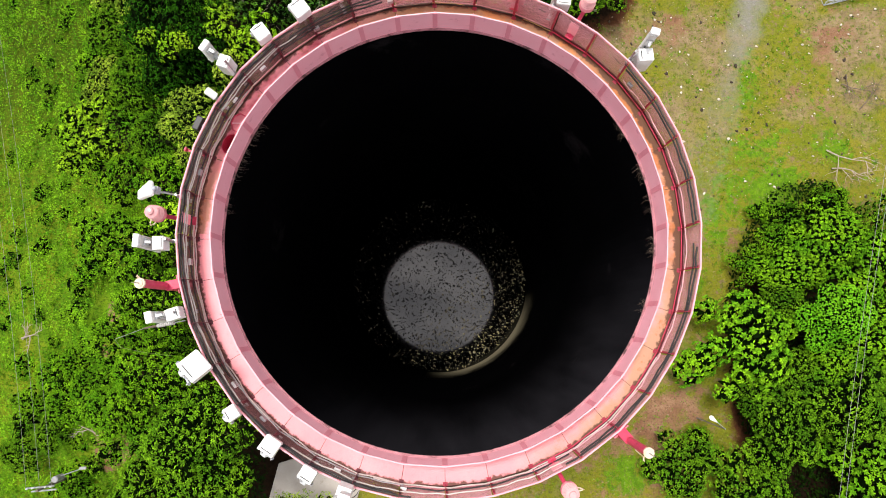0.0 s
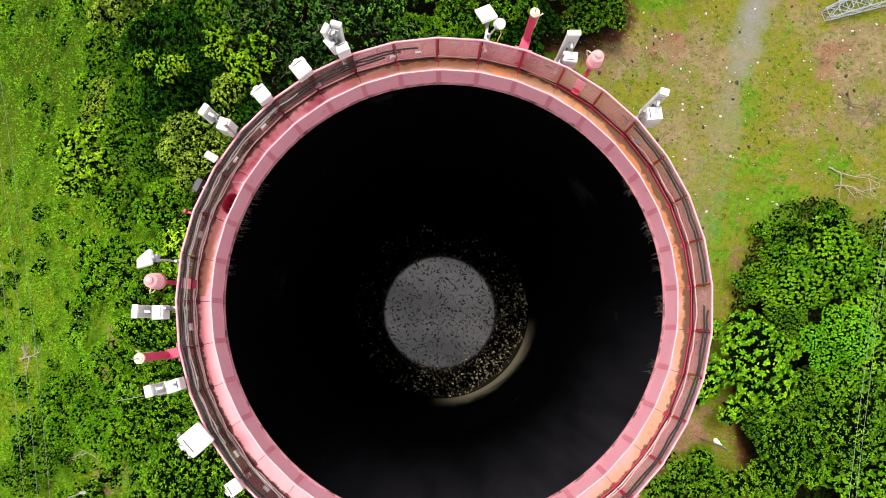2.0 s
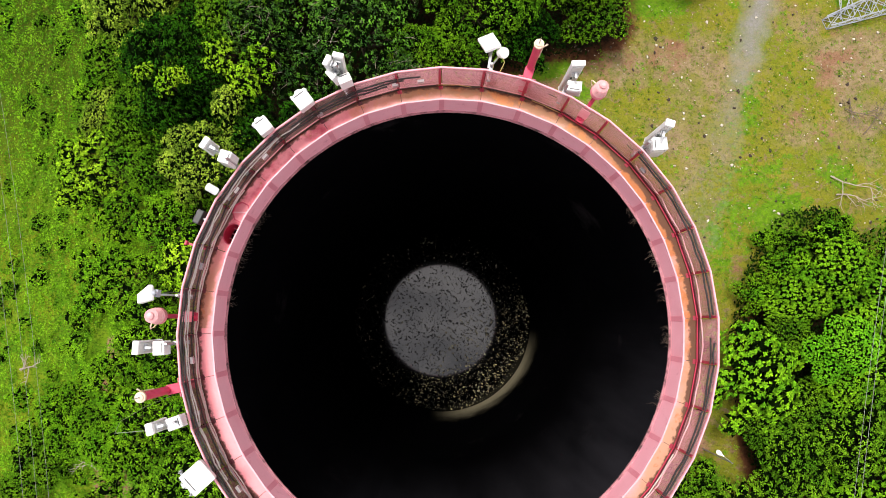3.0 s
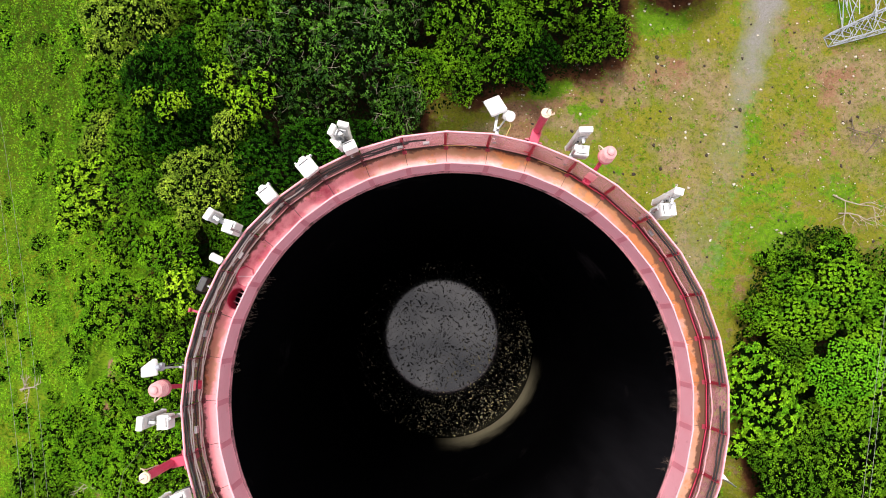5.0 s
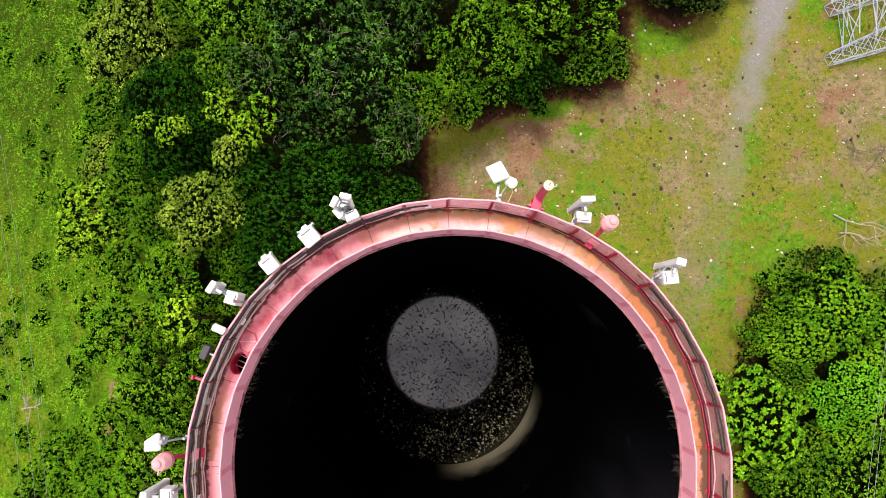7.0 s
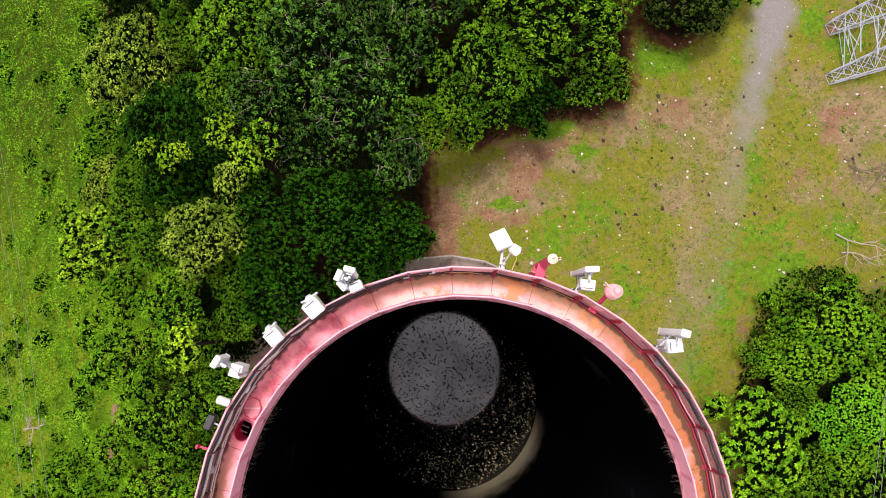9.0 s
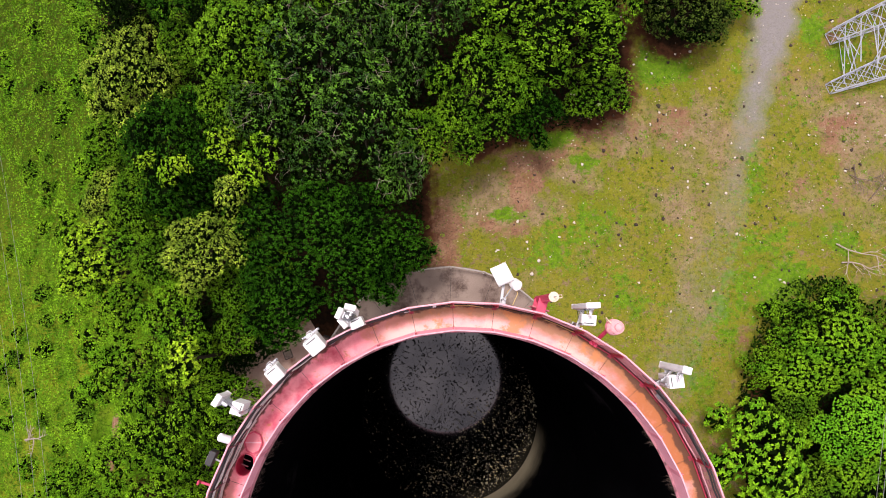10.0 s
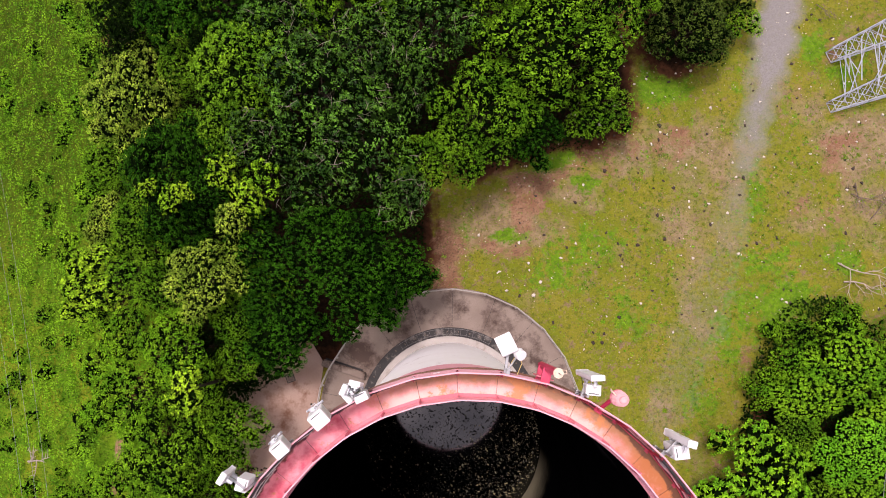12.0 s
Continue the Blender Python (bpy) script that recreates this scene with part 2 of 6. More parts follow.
def lighten_the_liner():
    """A pale silt tone above the water, with sunlight painted in on the south-east, thinning upward."""
    n, l = LINER.node_tree.nodes, LINER.node_tree.links
    bsdf, geo = n["Principled BSDF"], n["Geometry"]
    source = bsdf.inputs["Base Color"].links[0].from_socket
    sep, t = n.new("ShaderNodeSeparateXYZ"), n.new("ShaderNodeTexNoise")
    t.inputs["Scale"].default_value, t.inputs["Detail"].default_value = 0.9, 6.0
    l.new(geo.outputs["Position"], sep.inputs[0])
    l.new(geo.outputs["Position"], t.inputs["Vector"])

    def calc(op, a, b, c=0.0):
        x = n.new("ShaderNodeMath")
        x.operation = op
        for slot, v in zip(x.inputs, (a, b, c)):
            if isinstance(v, (int, float)):
                slot.default_value = v
            else:
                l.new(v, slot)
        return x.outputs[0]

    def step(v, lo, hi):
        r = n.new("ShaderNodeMapRange")
        r.interpolation_type = "SMOOTHSTEP"
        r.inputs["From Min"].default_value, r.inputs["From Max"].default_value = lo, hi
        l.new(v, r.inputs["Value"])
        return r.outputs[0]

    toward = calc("MULTIPLY_ADD", sep.outputs["X"], 0.62, calc("MULTIPLY", sep.outputs["Y"], -0.79))
    height = calc("MULTIPLY_ADD", t.outputs["Fac"], 2.2, sep.outputs["Z"])
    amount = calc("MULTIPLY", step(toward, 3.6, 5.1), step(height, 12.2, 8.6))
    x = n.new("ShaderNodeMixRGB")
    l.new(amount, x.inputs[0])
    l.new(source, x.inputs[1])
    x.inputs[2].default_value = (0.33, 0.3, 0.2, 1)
    # light on the upper south-east wall, painted in as a streaky grey tone
    lit_tone, streak = n.new("ShaderNodeMixRGB"), n.new("ShaderNodeTexNoise")
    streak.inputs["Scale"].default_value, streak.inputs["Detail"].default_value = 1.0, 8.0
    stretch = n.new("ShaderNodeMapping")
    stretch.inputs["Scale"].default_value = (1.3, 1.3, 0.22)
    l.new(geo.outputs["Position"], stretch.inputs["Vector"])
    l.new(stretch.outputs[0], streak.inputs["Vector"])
    lit_share = calc("MULTIPLY", step(streak.outputs["Fac"], -0.1, 0.9), step(calc("MULTIPLY_ADD", sep.outputs["X"], 0.45, calc("MULTIPLY", sep.outputs["Y"], -0.89)), 1.5, 5.2))
    l.new(calc("MULTIPLY", lit_share, step(sep.outputs["Z"], 19.0, 28.5)), lit_tone.inputs[0])
    l.new(x.outputs[0], lit_tone.inputs[1])
    lit_tone.inputs[2].default_value = (0.027, 0.0265, 0.031, 1)
    l.new(lit_tone.outputs[0], bsdf.inputs["Base Color"])


lighten_the_liner()
WATER = material("still_dark_water", (0.0006, 0.0008, 0.0008), (0.0004, 0.0006, 0.0006), rough=0.045, scale=1, fine=3, bump=0.0, specular=1.0)
WATER.node_tree.nodes["Principled BSDF"].inputs["IOR"].default_value = 1.46
UNLIT_SCUM = material("unlit_leaf_litter", (0.012, 0.01, 0.008), (0.004, 0.004, 0.003), rough=0.9, scale=14, fine=30, bump=0.0, specular=0.1)
PALE_SCUM = material("pale_floating_flecks", (0.2, 0.2, 0.17), (0.05, 0.05, 0.04), rough=0.8, scale=14, fine=30, bump=0.0, island=1.2, spread=0.2)
SCUM = material("floating_leaf_litter", (0.26, 0.23, 0.15), (0.006, 0.005, 0.004), rough=0.8, scale=14, fine=30, bump=0.0, island=1.0, spread=0.2)

# ---- mesh tools ----


def mesh_of(bm, mat):
    me = bpy.data.meshes.new("mesh")
    bm.to_mesh(me)
    bm.free()
    me.materials.append(mat)
    return me


def part(name, bm, mat, parent=None, label="", m=None, smooth=False):
    me = bm if isinstance(bm, bpy.types.Mesh) else mesh_of(bm, mat)
    if smooth:
        me.shade_smooth()
    ob = new(name, me)
    if parent:
        ob.parent = parent
    if m is not None:
        ob.matrix_basis = m
    return tagged(ob, label)


def thing(name, label, category, m=None, group="", kind=""):
    ob = new(name)
    ob.empty_display_size = 0.1
    if m is not None:
        ob.matrix_basis = m
    return tagged(ob, label, category, group, kind)


def box(bm, c, s, bevel=0.0, turn=None):
    m = Matrix.Translation(c) @ (turn or Matrix.Identity(4)) @ Matrix.Diagonal((*s, 1))
    got = bmesh.ops.create_cube(bm, size=1, matrix=m)
    if bevel:
        edges = list({e for v in got["verts"] for e in v.link_edges})
        bmesh.ops.bevel(bm, geom=edges, offset=bevel, segments=2, affect="EDGES", profile=0.5)
    return bm


def rod(bm, a, b, r, r2=None, seg=10):
    a, b = Vector(a), Vector(b)
    d = b - a
    m = Matrix.Translation((a + b) / 2) @ d.to_track_quat("Z", "Y").to_matrix().to_4x4()
    bmesh.ops.create_cone(bm, cap_ends=True, segments=seg, radius1=r, radius2=r if r2 is None else r2, depth=d.length, matrix=m)
    return bm


def tube(bm, pts, r, seg=6):
    """A round bar along a line of points; r may be a number or one radius per point."""
    pts = [Vector(p) for p in pts]
    rs = [r] * len(pts) if isinstance(r, (int, float)) else r
    rings = []
    for i, p in enumerate(pts):
        d = (pts[min(i + 1, len(pts) - 1)] - pts[max(i - 1, 0)]).normalized()
        u = d.orthogonal().normalized() if abs(d.z) > 0.9 else d.cross(Vector((0, 0, 1))).normalized()
        v = d.cross(u)
        rings.append([bm.verts.new(p + rs[i] * (math.cos(k * math.tau / seg) * u + math.sin(k * math.tau / seg) * v)) for k in range(seg)])
    for a, b in zip(rings, rings[1:]):
        for k in range(seg):
            bm.faces.new((a[k], a[(k + 1) % seg], b[(k + 1) % seg], b[k]))
    bm.faces.new(rings[0][::-1])
    bm.faces.new(rings[-1])
    return bm


def lathe(bm, profile, seg=72, start=0.0, sweep=360.0, closed=True):
    """Turn a closed outline of (radius, height) about the z axis."""
    full = abs(sweep - 360) < 1e-6
    rings = []
    for i in range(seg if full else seg + 1):
        a = radians(start + sweep * i / seg)
        rings.append([bm.verts.new((r * math.cos(a), r * math.sin(a), z)) for r, z in profile])
    pairs = list(zip(rings, rings[1:] + (rings[:1] if full else [])))
    count = len(profile) if closed else len(profile) - 1
    for a, b in (pairs if full else pairs[: seg]):
        for k in range(count):
            j = (k + 1) % len(profile)
            bm.faces.new((a[k], b[k], b[j], a[j]))
    if not full and closed:
        bm.faces.new(rings[0])
        bm.faces.new(rings[-1][::-1])
    bmesh.ops.recalc_face_normals(bm, faces=bm.faces)
    return bm


def ring_outline(r0, r1, z0, z1):
    return [(r0, z0), (r1, z0), (r1, z1), (r0, z1)]


def spin(degrees):
    return pose(0, 0, 0, 0, 0, degrees)


def from_arrays(verts, faces, mat):
    me = bpy.data.meshes.new("mesh")
    me.vertices.add(len(verts))
    me.vertices.foreach_set("co", np.asarray(verts, np.float32).ravel())
    faces = np.asarray(faces, np.int32)
    k = faces.shape[1]
    me.loops.add(faces.size)
    me.loops.foreach_set("vertex_index", faces.ravel())
    me.polygons.add(len(faces))
    me.polygons.foreach_set("loop_start", np.arange(0, faces.size, k, dtype=np.int32))
    me.update(calc_edges=True)
    me.materials.append(mat)
    return me


# ---- the lie of the land ----


def land(x, y):
    """Level round the tank, falling away to the west."""
    edge = -21.0 + 0.32 * np.maximum(0, -y - 2)
    d = edge - x
    fall = 0.62 * np.where(d > 6, d - 2.0, np.where(d > -2, (d + 2) ** 2 / 16.0, 0))
    return -np.minimum(fall, 24 + 0.1 * np.maximum(d - 40, 0)) + 0.06 * np.sin(x * 0.7) * np.cos(y * 0.6)


# ---- ground: one sheet from the tank to the horizon ----


def smooth_noise(x, y, s, seed):
    """Value noise on arrays, 0 to 1."""
    rng = np.random.RandomState(seed)
    table = rng.rand(256, 256)
    u, v = x / s + 100.0, y / s + 100.0
    i, j = np.floor(u).astype(int), np.floor(v).astype(int)
    f, g = u - i, v - j
    f, g = f * f * (3 - 2 * f), g * g * (3 - 2 * g)
    a, b = table[i % 256, j % 256], table[(i + 1) % 256, j % 256]
    c, d = table[i % 256, (j + 1) % 256], table[(i + 1) % 256, (j + 1) % 256]
    return (a * (1 - f) + b * f) * (1 - g) + (c * (1 - f) + d * f) * g


def blob(x, y, cx, cy, rx, ry):
    return np.clip(1.25 - np.sqrt(((x - cx) / rx) ** 2 + ((y - cy) / ry) ** 2), 0, 1)


TRACK = [(28.6, 40, 1.5, 1.0), (26.6, 30, 1.35, 1.0), (24.9, 25, 1.3, 1.0), (23.6, 20, 1.1, 0.9), (22.6, 16.5, 0.7, 0.5), (20.8, 11, 2.0, 0.28), (17.5, 5, 2.4, 0.3), (15.5, -2, 1.8, 0.25), (13.5, -9, 1.5, 0.2)]


def cover(x, y):
    """How bare, how gravelly and how rank the ground is."""
    n1, n2, n3 = smooth_noise(x, y, 3.0, 1), smooth_noise(x, y, 0.9, 2), smooth_noise(x, y, 7.0, 3)
    bare = np.zeros_like(x)
    for b in ((3.0, 13.6, 3.4, 2.4, 0.5), (6.5, 15.8, 4.0, 2.2, 0.5), (10.5, 18.6, 4.5, 2.0, 0.5), (14.5, 20.6, 4.0, 2.4, 0.55), (0.0, 12.5, 2.4, 4, 0.85), (31.5, 19.5, 3.5, 3.4, 0.3), (12, 19.5, 4, 1.5, 0.8), (18, -7.5, 2.6, 2.6, 0.35),
              (17.5, 19.5, 3.0, 5.0, 0.5), (27, 23, 2, 4, 0.4), (33, 28, 4, 3, 0.6), (-24.6, -11.6, 2.2, 1.6, 1.3), (-24.0, -1.6, 0.7, 1.1, 1.0), (-25.2, -4.6, 0.9, 0.7, 1.0), (21.5, 4.5, 2, 2, 0.5), (-9, -9, 5, 4, 0.5), (14, -12, 4, 4, 0.15), (30, 12, 3, 3, 0.35)):
        bare = np.maximum(bare, b[4] * blob(x, y, *b[:4]))
    bare = bare - 0.9 * blob(x, y, 17.0, 23.2, 3.2, 2.0) - 0.7 * blob(x, y, 22.5, 13.5, 3.0, 2.0)
    bare = np.clip(bare * 1.0 + (n1 - 0.5) * 0.8 + (n2 - 0.5) * 0.6 + (n3 - 0.55) * 0.6, 0, 1)
    gravel = np.zeros_like(x)
    for (x0, y0, w0, s0), (x1, y1, w1, s1) in zip(TRACK, TRACK[1:]):
        t = np.clip(((x - x0) * (x1 - x0) + (y - y0) * (y1 - y0)) / ((x1 - x0) ** 2 + (y1 - y0) ** 2), 0, 1)
        d = np.hypot(x - x0 - t * (x1 - x0), y - y0 - t * (y1 - y0)) + (n2 - 0.5) * 0.9 + (n1 - 0.5) * 1.2
        w = w0 + t * (w1 - w0)
        gravel = np.maximum(gravel, np.clip((w - d) / 1.5 + 0.5, 0, 1) * (s0 + t * (s1 - s0)))
    rank = np.clip((-16 - x) / 6, 0, 1)
    bare = bare * (1 - 0.75 * rank * (blob(x, y, -24.6, -11.6, 2.4, 1.8) + blob(x, y, -24.6, -3, 1.6, 3.5) < 0.05))
    return bare, gravel, rank


def turf(x, y):
    """Where the clearing's grass is rich and green, and where it is thin over tan soil."""
    n1, n2 = smooth_noise(x, y, 2.2, 31) - 0.5, smooth_noise(x, y, 0.8, 32) - 0.5
    green, tan = np.zeros_like(x), np.zeros_like(x)
    for b in ((16.6, 24.4, 2.8, 1.8, 1.2), (23.6, 15.6, 1.3, 2.8, 0.5), (24.2, 10.5, 2.6, 2.2, 0.6), (25.2, 7.6, 3.4, 2.2, 0.85), (28.9, 27.2, 1.3, 1.8, 0.9), (8.6, 19.0, 2.4, 1.3, 0.75),
              (10.6, 17.0, 1.6, 1.0, 0.7), (21.6, 5.2, 2.6, 4.6, 0.55), (18.2, 1.0, 2.0, 3.0, 0.5), (8.4, 10.6, 2.6, 2.4, 0.6), (11.5, 12.6, 2.2, 1.4, 0.5), (13.2, -13.0, 3.0, 2.0, 0.6), (12.0, 27.0, 3.0, 2.0, 0.5),
              (22.6, 24.6, 1.0, 3.0, 0.4), (13.8, 6.4, 2.2, 2.2, 0.4), (30.0, 10.6, 2.0, 1.6, 0.6), (5.2, 13.0, 1.6, 0.9, 0.5), (31.0, 25.0, 3.0, 1.6, 0.5)):
        green = np.maximum(green, b[4] * blob(x, y, *b[:4]))
    for b in ((31.8, 19.5, 3.8, 2.8, 1.3), (28.6, 22.0, 1.6, 2.4, 0.7), (20.0, 18.4, 3.6, 4.4, 0.7), (14.6, 19.4, 4.0, 2.4, 0.7), (17.6, 13.4, 3.6, 2.6, 0.6), (9.4, 16.4, 3.6, 2.2, 0.6), (18.0, 8.6, 1.8, 5.0, 0.5), (32.0, 14.0, 3.0, 3.4, 0.6),
              (4.6, 13.8, 4.4, 2.6, 0.85), (27.0, 14.5, 2.2, 3.2, 0.35), (15.5, 0.5, 2.0, 3.0, 0.4)):
        tan = np.maximum(tan, b[4] * blob(x, y, *b[:4]))
    return np.clip(green + n1 * 0.5 + n2 * 0.3, 0, 1), np.clip(tan + n1 * 0.5 - n2 * 0.3, 0, 1)


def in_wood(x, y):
    """Where trees shut out the grass and their shade is painted on the ground."""
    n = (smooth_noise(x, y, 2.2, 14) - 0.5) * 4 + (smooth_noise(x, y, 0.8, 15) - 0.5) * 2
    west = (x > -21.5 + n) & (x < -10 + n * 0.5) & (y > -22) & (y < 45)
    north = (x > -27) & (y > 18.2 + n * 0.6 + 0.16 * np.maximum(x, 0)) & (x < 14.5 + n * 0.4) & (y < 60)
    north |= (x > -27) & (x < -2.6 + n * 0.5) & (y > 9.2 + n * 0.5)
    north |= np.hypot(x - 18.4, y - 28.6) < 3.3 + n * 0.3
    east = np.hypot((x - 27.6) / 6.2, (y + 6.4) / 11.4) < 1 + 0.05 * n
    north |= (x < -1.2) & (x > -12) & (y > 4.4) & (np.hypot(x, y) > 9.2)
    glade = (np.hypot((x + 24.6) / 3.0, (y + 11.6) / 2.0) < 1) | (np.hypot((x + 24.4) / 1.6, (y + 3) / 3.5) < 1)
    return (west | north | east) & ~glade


def build_ground():
    fine_x, fine_y = np.arange(-56, 50.01, 0.4), np.arange(-36, 62.01, 0.4)
    gx = np.concatenate([[-2500, -1200, -500, -250, -140, -95, -75, -63], fine_x, [56, 66, 85, 130, 250, 600, 1300, 2500]])
    gy = np.concatenate([[-2500, -1200, -500, -220, -110, -70, -50, -42], fine_y, [68, 80, 105, 160, 300, 700, 1400, 2500]])
    x, y = np.meshgrid(gx, gy)
    z = land(x, y) + 0.05 * (smooth_noise(x, y, 1.2, 5) - 0.5)
    w = len(gx)
    base = (np.arange(len(gy) - 1)[:, None] * w + np.arange(w - 1)[None]).ravel()
    faces = np.stack([base, base + 1, base + 1 + w, base + w], 1)
    m = bpy.data.materials.new("grass_and_earth")
    me = from_arrays(np.stack([x, y, z], -1).reshape(-1, 3), faces, m)
    me.shade_smooth()
    bare, gravel, rank = cover(x.ravel(), y.ravel())
    green, tan = turf(x.ravel(), y.ravel())
    bare = bare * (1 - 0.8 * np.clip(green * 1.3, 0, 1))
    att = me.color_attributes.new("cover", "FLOAT_COLOR", "POINT")
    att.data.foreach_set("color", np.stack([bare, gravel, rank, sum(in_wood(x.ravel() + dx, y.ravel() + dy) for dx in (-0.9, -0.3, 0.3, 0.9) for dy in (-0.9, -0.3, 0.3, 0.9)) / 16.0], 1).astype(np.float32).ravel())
    att = me.color_attributes.new("turf", "FLOAT_COLOR", "POINT")
    att.data.foreach_set("color", np.stack([green, tan, 0 * tan, 0 * tan + 1], 1).astype(np.float32).ravel())
    m.use_nodes = True
    n, l = m.node_tree.nodes, m.node_tree.links
    bsdf = n["Principled BSDF"]
    bsdf.inputs["Roughness"].default_value = 0.95
    bsdf.inputs["Specular IOR Level"].default_value = 0.03
    geo, attn = n.new("ShaderNodeNewGeometry"), n.new("ShaderNodeAttribute")
    attn.attribute_name = "cover"
    sep = n.new("ShaderNodeSeparateColor")
    l.new(attn.outputs["Color"], sep.inputs[0])

    def grain(s, d=6.0, r=0.6):
        t = n.new("ShaderNodeTexNoise")
        t.inputs["Scale"].default_value, t.inputs["Detail"].default_value, t.inputs["Roughness"].default_value = s, d, r
        l.new(geo.outputs["Position"], t.inputs["Vector"])
        return t.outputs["Fac"]

    def step(v, lo, hi):
        r = n.new("ShaderNodeMapRange")
        r.inputs["From Min"].default_value, r.inputs["From Max"].default_value = lo, hi
        l.new(v, r.inputs["Value"])
        return r.outputs[0]

    def blend(fac, a, b):
        q = n.new("ShaderNodeMixRGB")
        l.new(fac, q.inputs[0])
        for s, v in ((q.inputs[1], a), (q.inputs[2], b)):
            if isinstance(v, tuple):
                s.default_value = (*v, 1)
            else:
                l.new(v, s)
        return q.outputs[0]

    def add(a, b, k=1.0):
        q = n.new("ShaderNodeMath")
        q.operation = "MULTIPLY_ADD"
        l.new(b, q.inputs[0])
        q.inputs[1].default_value = k
        l.new(a, q.inputs[2])
        return q.outputs[0]

    def times(a, k):
        q = n.new("ShaderNodeMath")
        q.operation = "MULTIPLY"
        l.new(a, q.inputs[0])
        q.inputs[1].default_value = k
        return q.outputs[0]

    rich_att = n.new("ShaderNodeAttribute")
    rich_att.attribute_name = "turf"
    rich = n.new("ShaderNodeSeparateColor")
    l.new(rich_att.outputs["Color"], rich.inputs[0])
    place = n.new("ShaderNodeSeparateXYZ")
    l.new(geo.outputs["Position"], place.inputs[0])
    moss = blend(step(grain(0.3, 5.0), 0.4, 0.6), (0.182, 0.172, 0.017), (0.13, 0.157, 0.0105))
    tan = blend(step(grain(0.9, 8.0, 0.7), 0.4, 0.6), (0.27, 0.195, 0.115), (0.18, 0.135, 0.072))
    lush = blend(step(add(rich.outputs[1], grain(0.55, 9.0, 0.68), 1.6), 0.95, 1.45), moss, tan)
    lush = blend(step(grain(1.3, 10.0, 0.78), 0.54, 0.6), lush, (0.19, 0.13, 0.075))
    lush = blend(step(grain(4.0, 10.0, 0.8), 0.55, 0.6), lush, (0.21, 0.2, 0.03))
    lush = blend(step(grain(2.3, 10.0, 0.8), 0.54, 0.59), lush, (0.09, 0.115, 0.01))
    green = blend(step(grain(2.0, 8.0, 0.7), 0.4, 0.6), (0.115, 0.23, 0.009), (0.062, 0.15, 0.006))
    lush = blend(step(add(rich.outputs[0], grain(1.4, 10.0, 0.74), 2.2), 1.4, 1.6), lush, green)
    lush = blend(times(step(grain(7.0, 9.0, 0.8), 0.53, 0.6), 0.75), lush, (0.07, 0.075, 0.017))
    lush = blend(times(step(grain(9.0, 9.0, 0.8), 0.56, 0.62), 0.7), lush, (0.13, 0.2, 0.012))
    lush = blend(times(step(grain(5.0, 8.0, 0.76), 0.58, 0.68), 0.6), lush, (0.36, 0.3, 0.18))
    lush = blend(times(step(grain(3.3, 10.0, 0.8), 0.55, 0.62), 0.7), lush, (0.09, 0.075, 0.03))
    ranky = blend(step(grain(0.3), 0.42, 0.6), (0.08, 0.19, 0.005), (0.138, 0.212, 0.009))
    ranky = blend(step(grain(1.3, 9.0, 0.72), 0.5, 0.62), ranky, (0.065, 0.15, 0.006))
    ranky = blend(step(grain(0.22, 6.0, 0.7), 0.5, 0.6), ranky, (0.17, 0.212, 0.01))
    ranky = blend(step(grain(4.0, 8.0, 0.7), 0.52, 0.68), ranky, (0.16, 0.225, 0.022))
    ranky = blend(step(grain(0.9, 8.0, 0.75), 0.62, 0.7), ranky, (0.21, 0.145, 0.06))
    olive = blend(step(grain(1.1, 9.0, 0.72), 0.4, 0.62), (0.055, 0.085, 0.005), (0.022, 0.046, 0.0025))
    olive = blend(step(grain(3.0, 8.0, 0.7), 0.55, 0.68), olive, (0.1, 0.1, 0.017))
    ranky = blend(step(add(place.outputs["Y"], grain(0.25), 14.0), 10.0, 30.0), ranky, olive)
    blades, comb = n.new("ShaderNodeTexNoise"), n.new("ShaderNodeMapping")
    comb.inputs["Scale"].default_value, comb.inputs["Rotation"].default_value = (1.6, 7.0, 3.0), (0, 0, radians(35))
    l.new(geo.outputs["Position"], comb.inputs["Vector"])
    l.new(comb.outputs[0], blades.inputs["Vector"])
    blades.inputs["Scale"].default_value, blades.inputs["Detail"].default_value, blades.inputs["Roughness"].default_value = 1.0, 8.0, 0.75
    ranky = blend(step(blades.outputs["Fac"], 0.5, 0.62), ranky, (0.03, 0.062, 0.004))
    ranky = blend(step(grain(2.4, 10.0, 0.8), 0.55, 0.62), ranky, (0.035, 0.08, 0.004))
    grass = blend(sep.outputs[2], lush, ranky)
    earth = blend(step(grain(0.8, 8.0), 0.38, 0.62), (0.27, 0.16, 0.095), (0.19, 0.098, 0.055))
    earth = blend(step(grain(8.0, 8.0, 0.7), 0.5, 0.66), earth, (0.12, 0.065, 0.035))
    earth = blend(step(grain(5.0, 8.0, 0.7), 0.58, 0.7), earth, (0.36, 0.26, 0.19))
    earth = blend(step(grain(3.4, 8.0, 0.7), 0.58, 0.66), earth, (0.11, 0.17, 0.015))
    earth = blend(step(grain(4.2, 10.0, 0.8), 0.55, 0.62), earth, (0.085, 0.055, 0.03))
    ground = blend(step(add(sep.outputs[0], grain(2.2, 10.0, 0.75), 1.2), 0.92, 1.16), grass, earth)
    stones = blend(step(grain(14.0, 3.0), 0.4, 0.65), (0.235, 0.225, 0.21), (0.165, 0.157, 0.145))
    ground = blend(step(add(sep.outputs[1], grain(3.0, 8.0), 0.6), 0.5, 1.3), ground, stones)
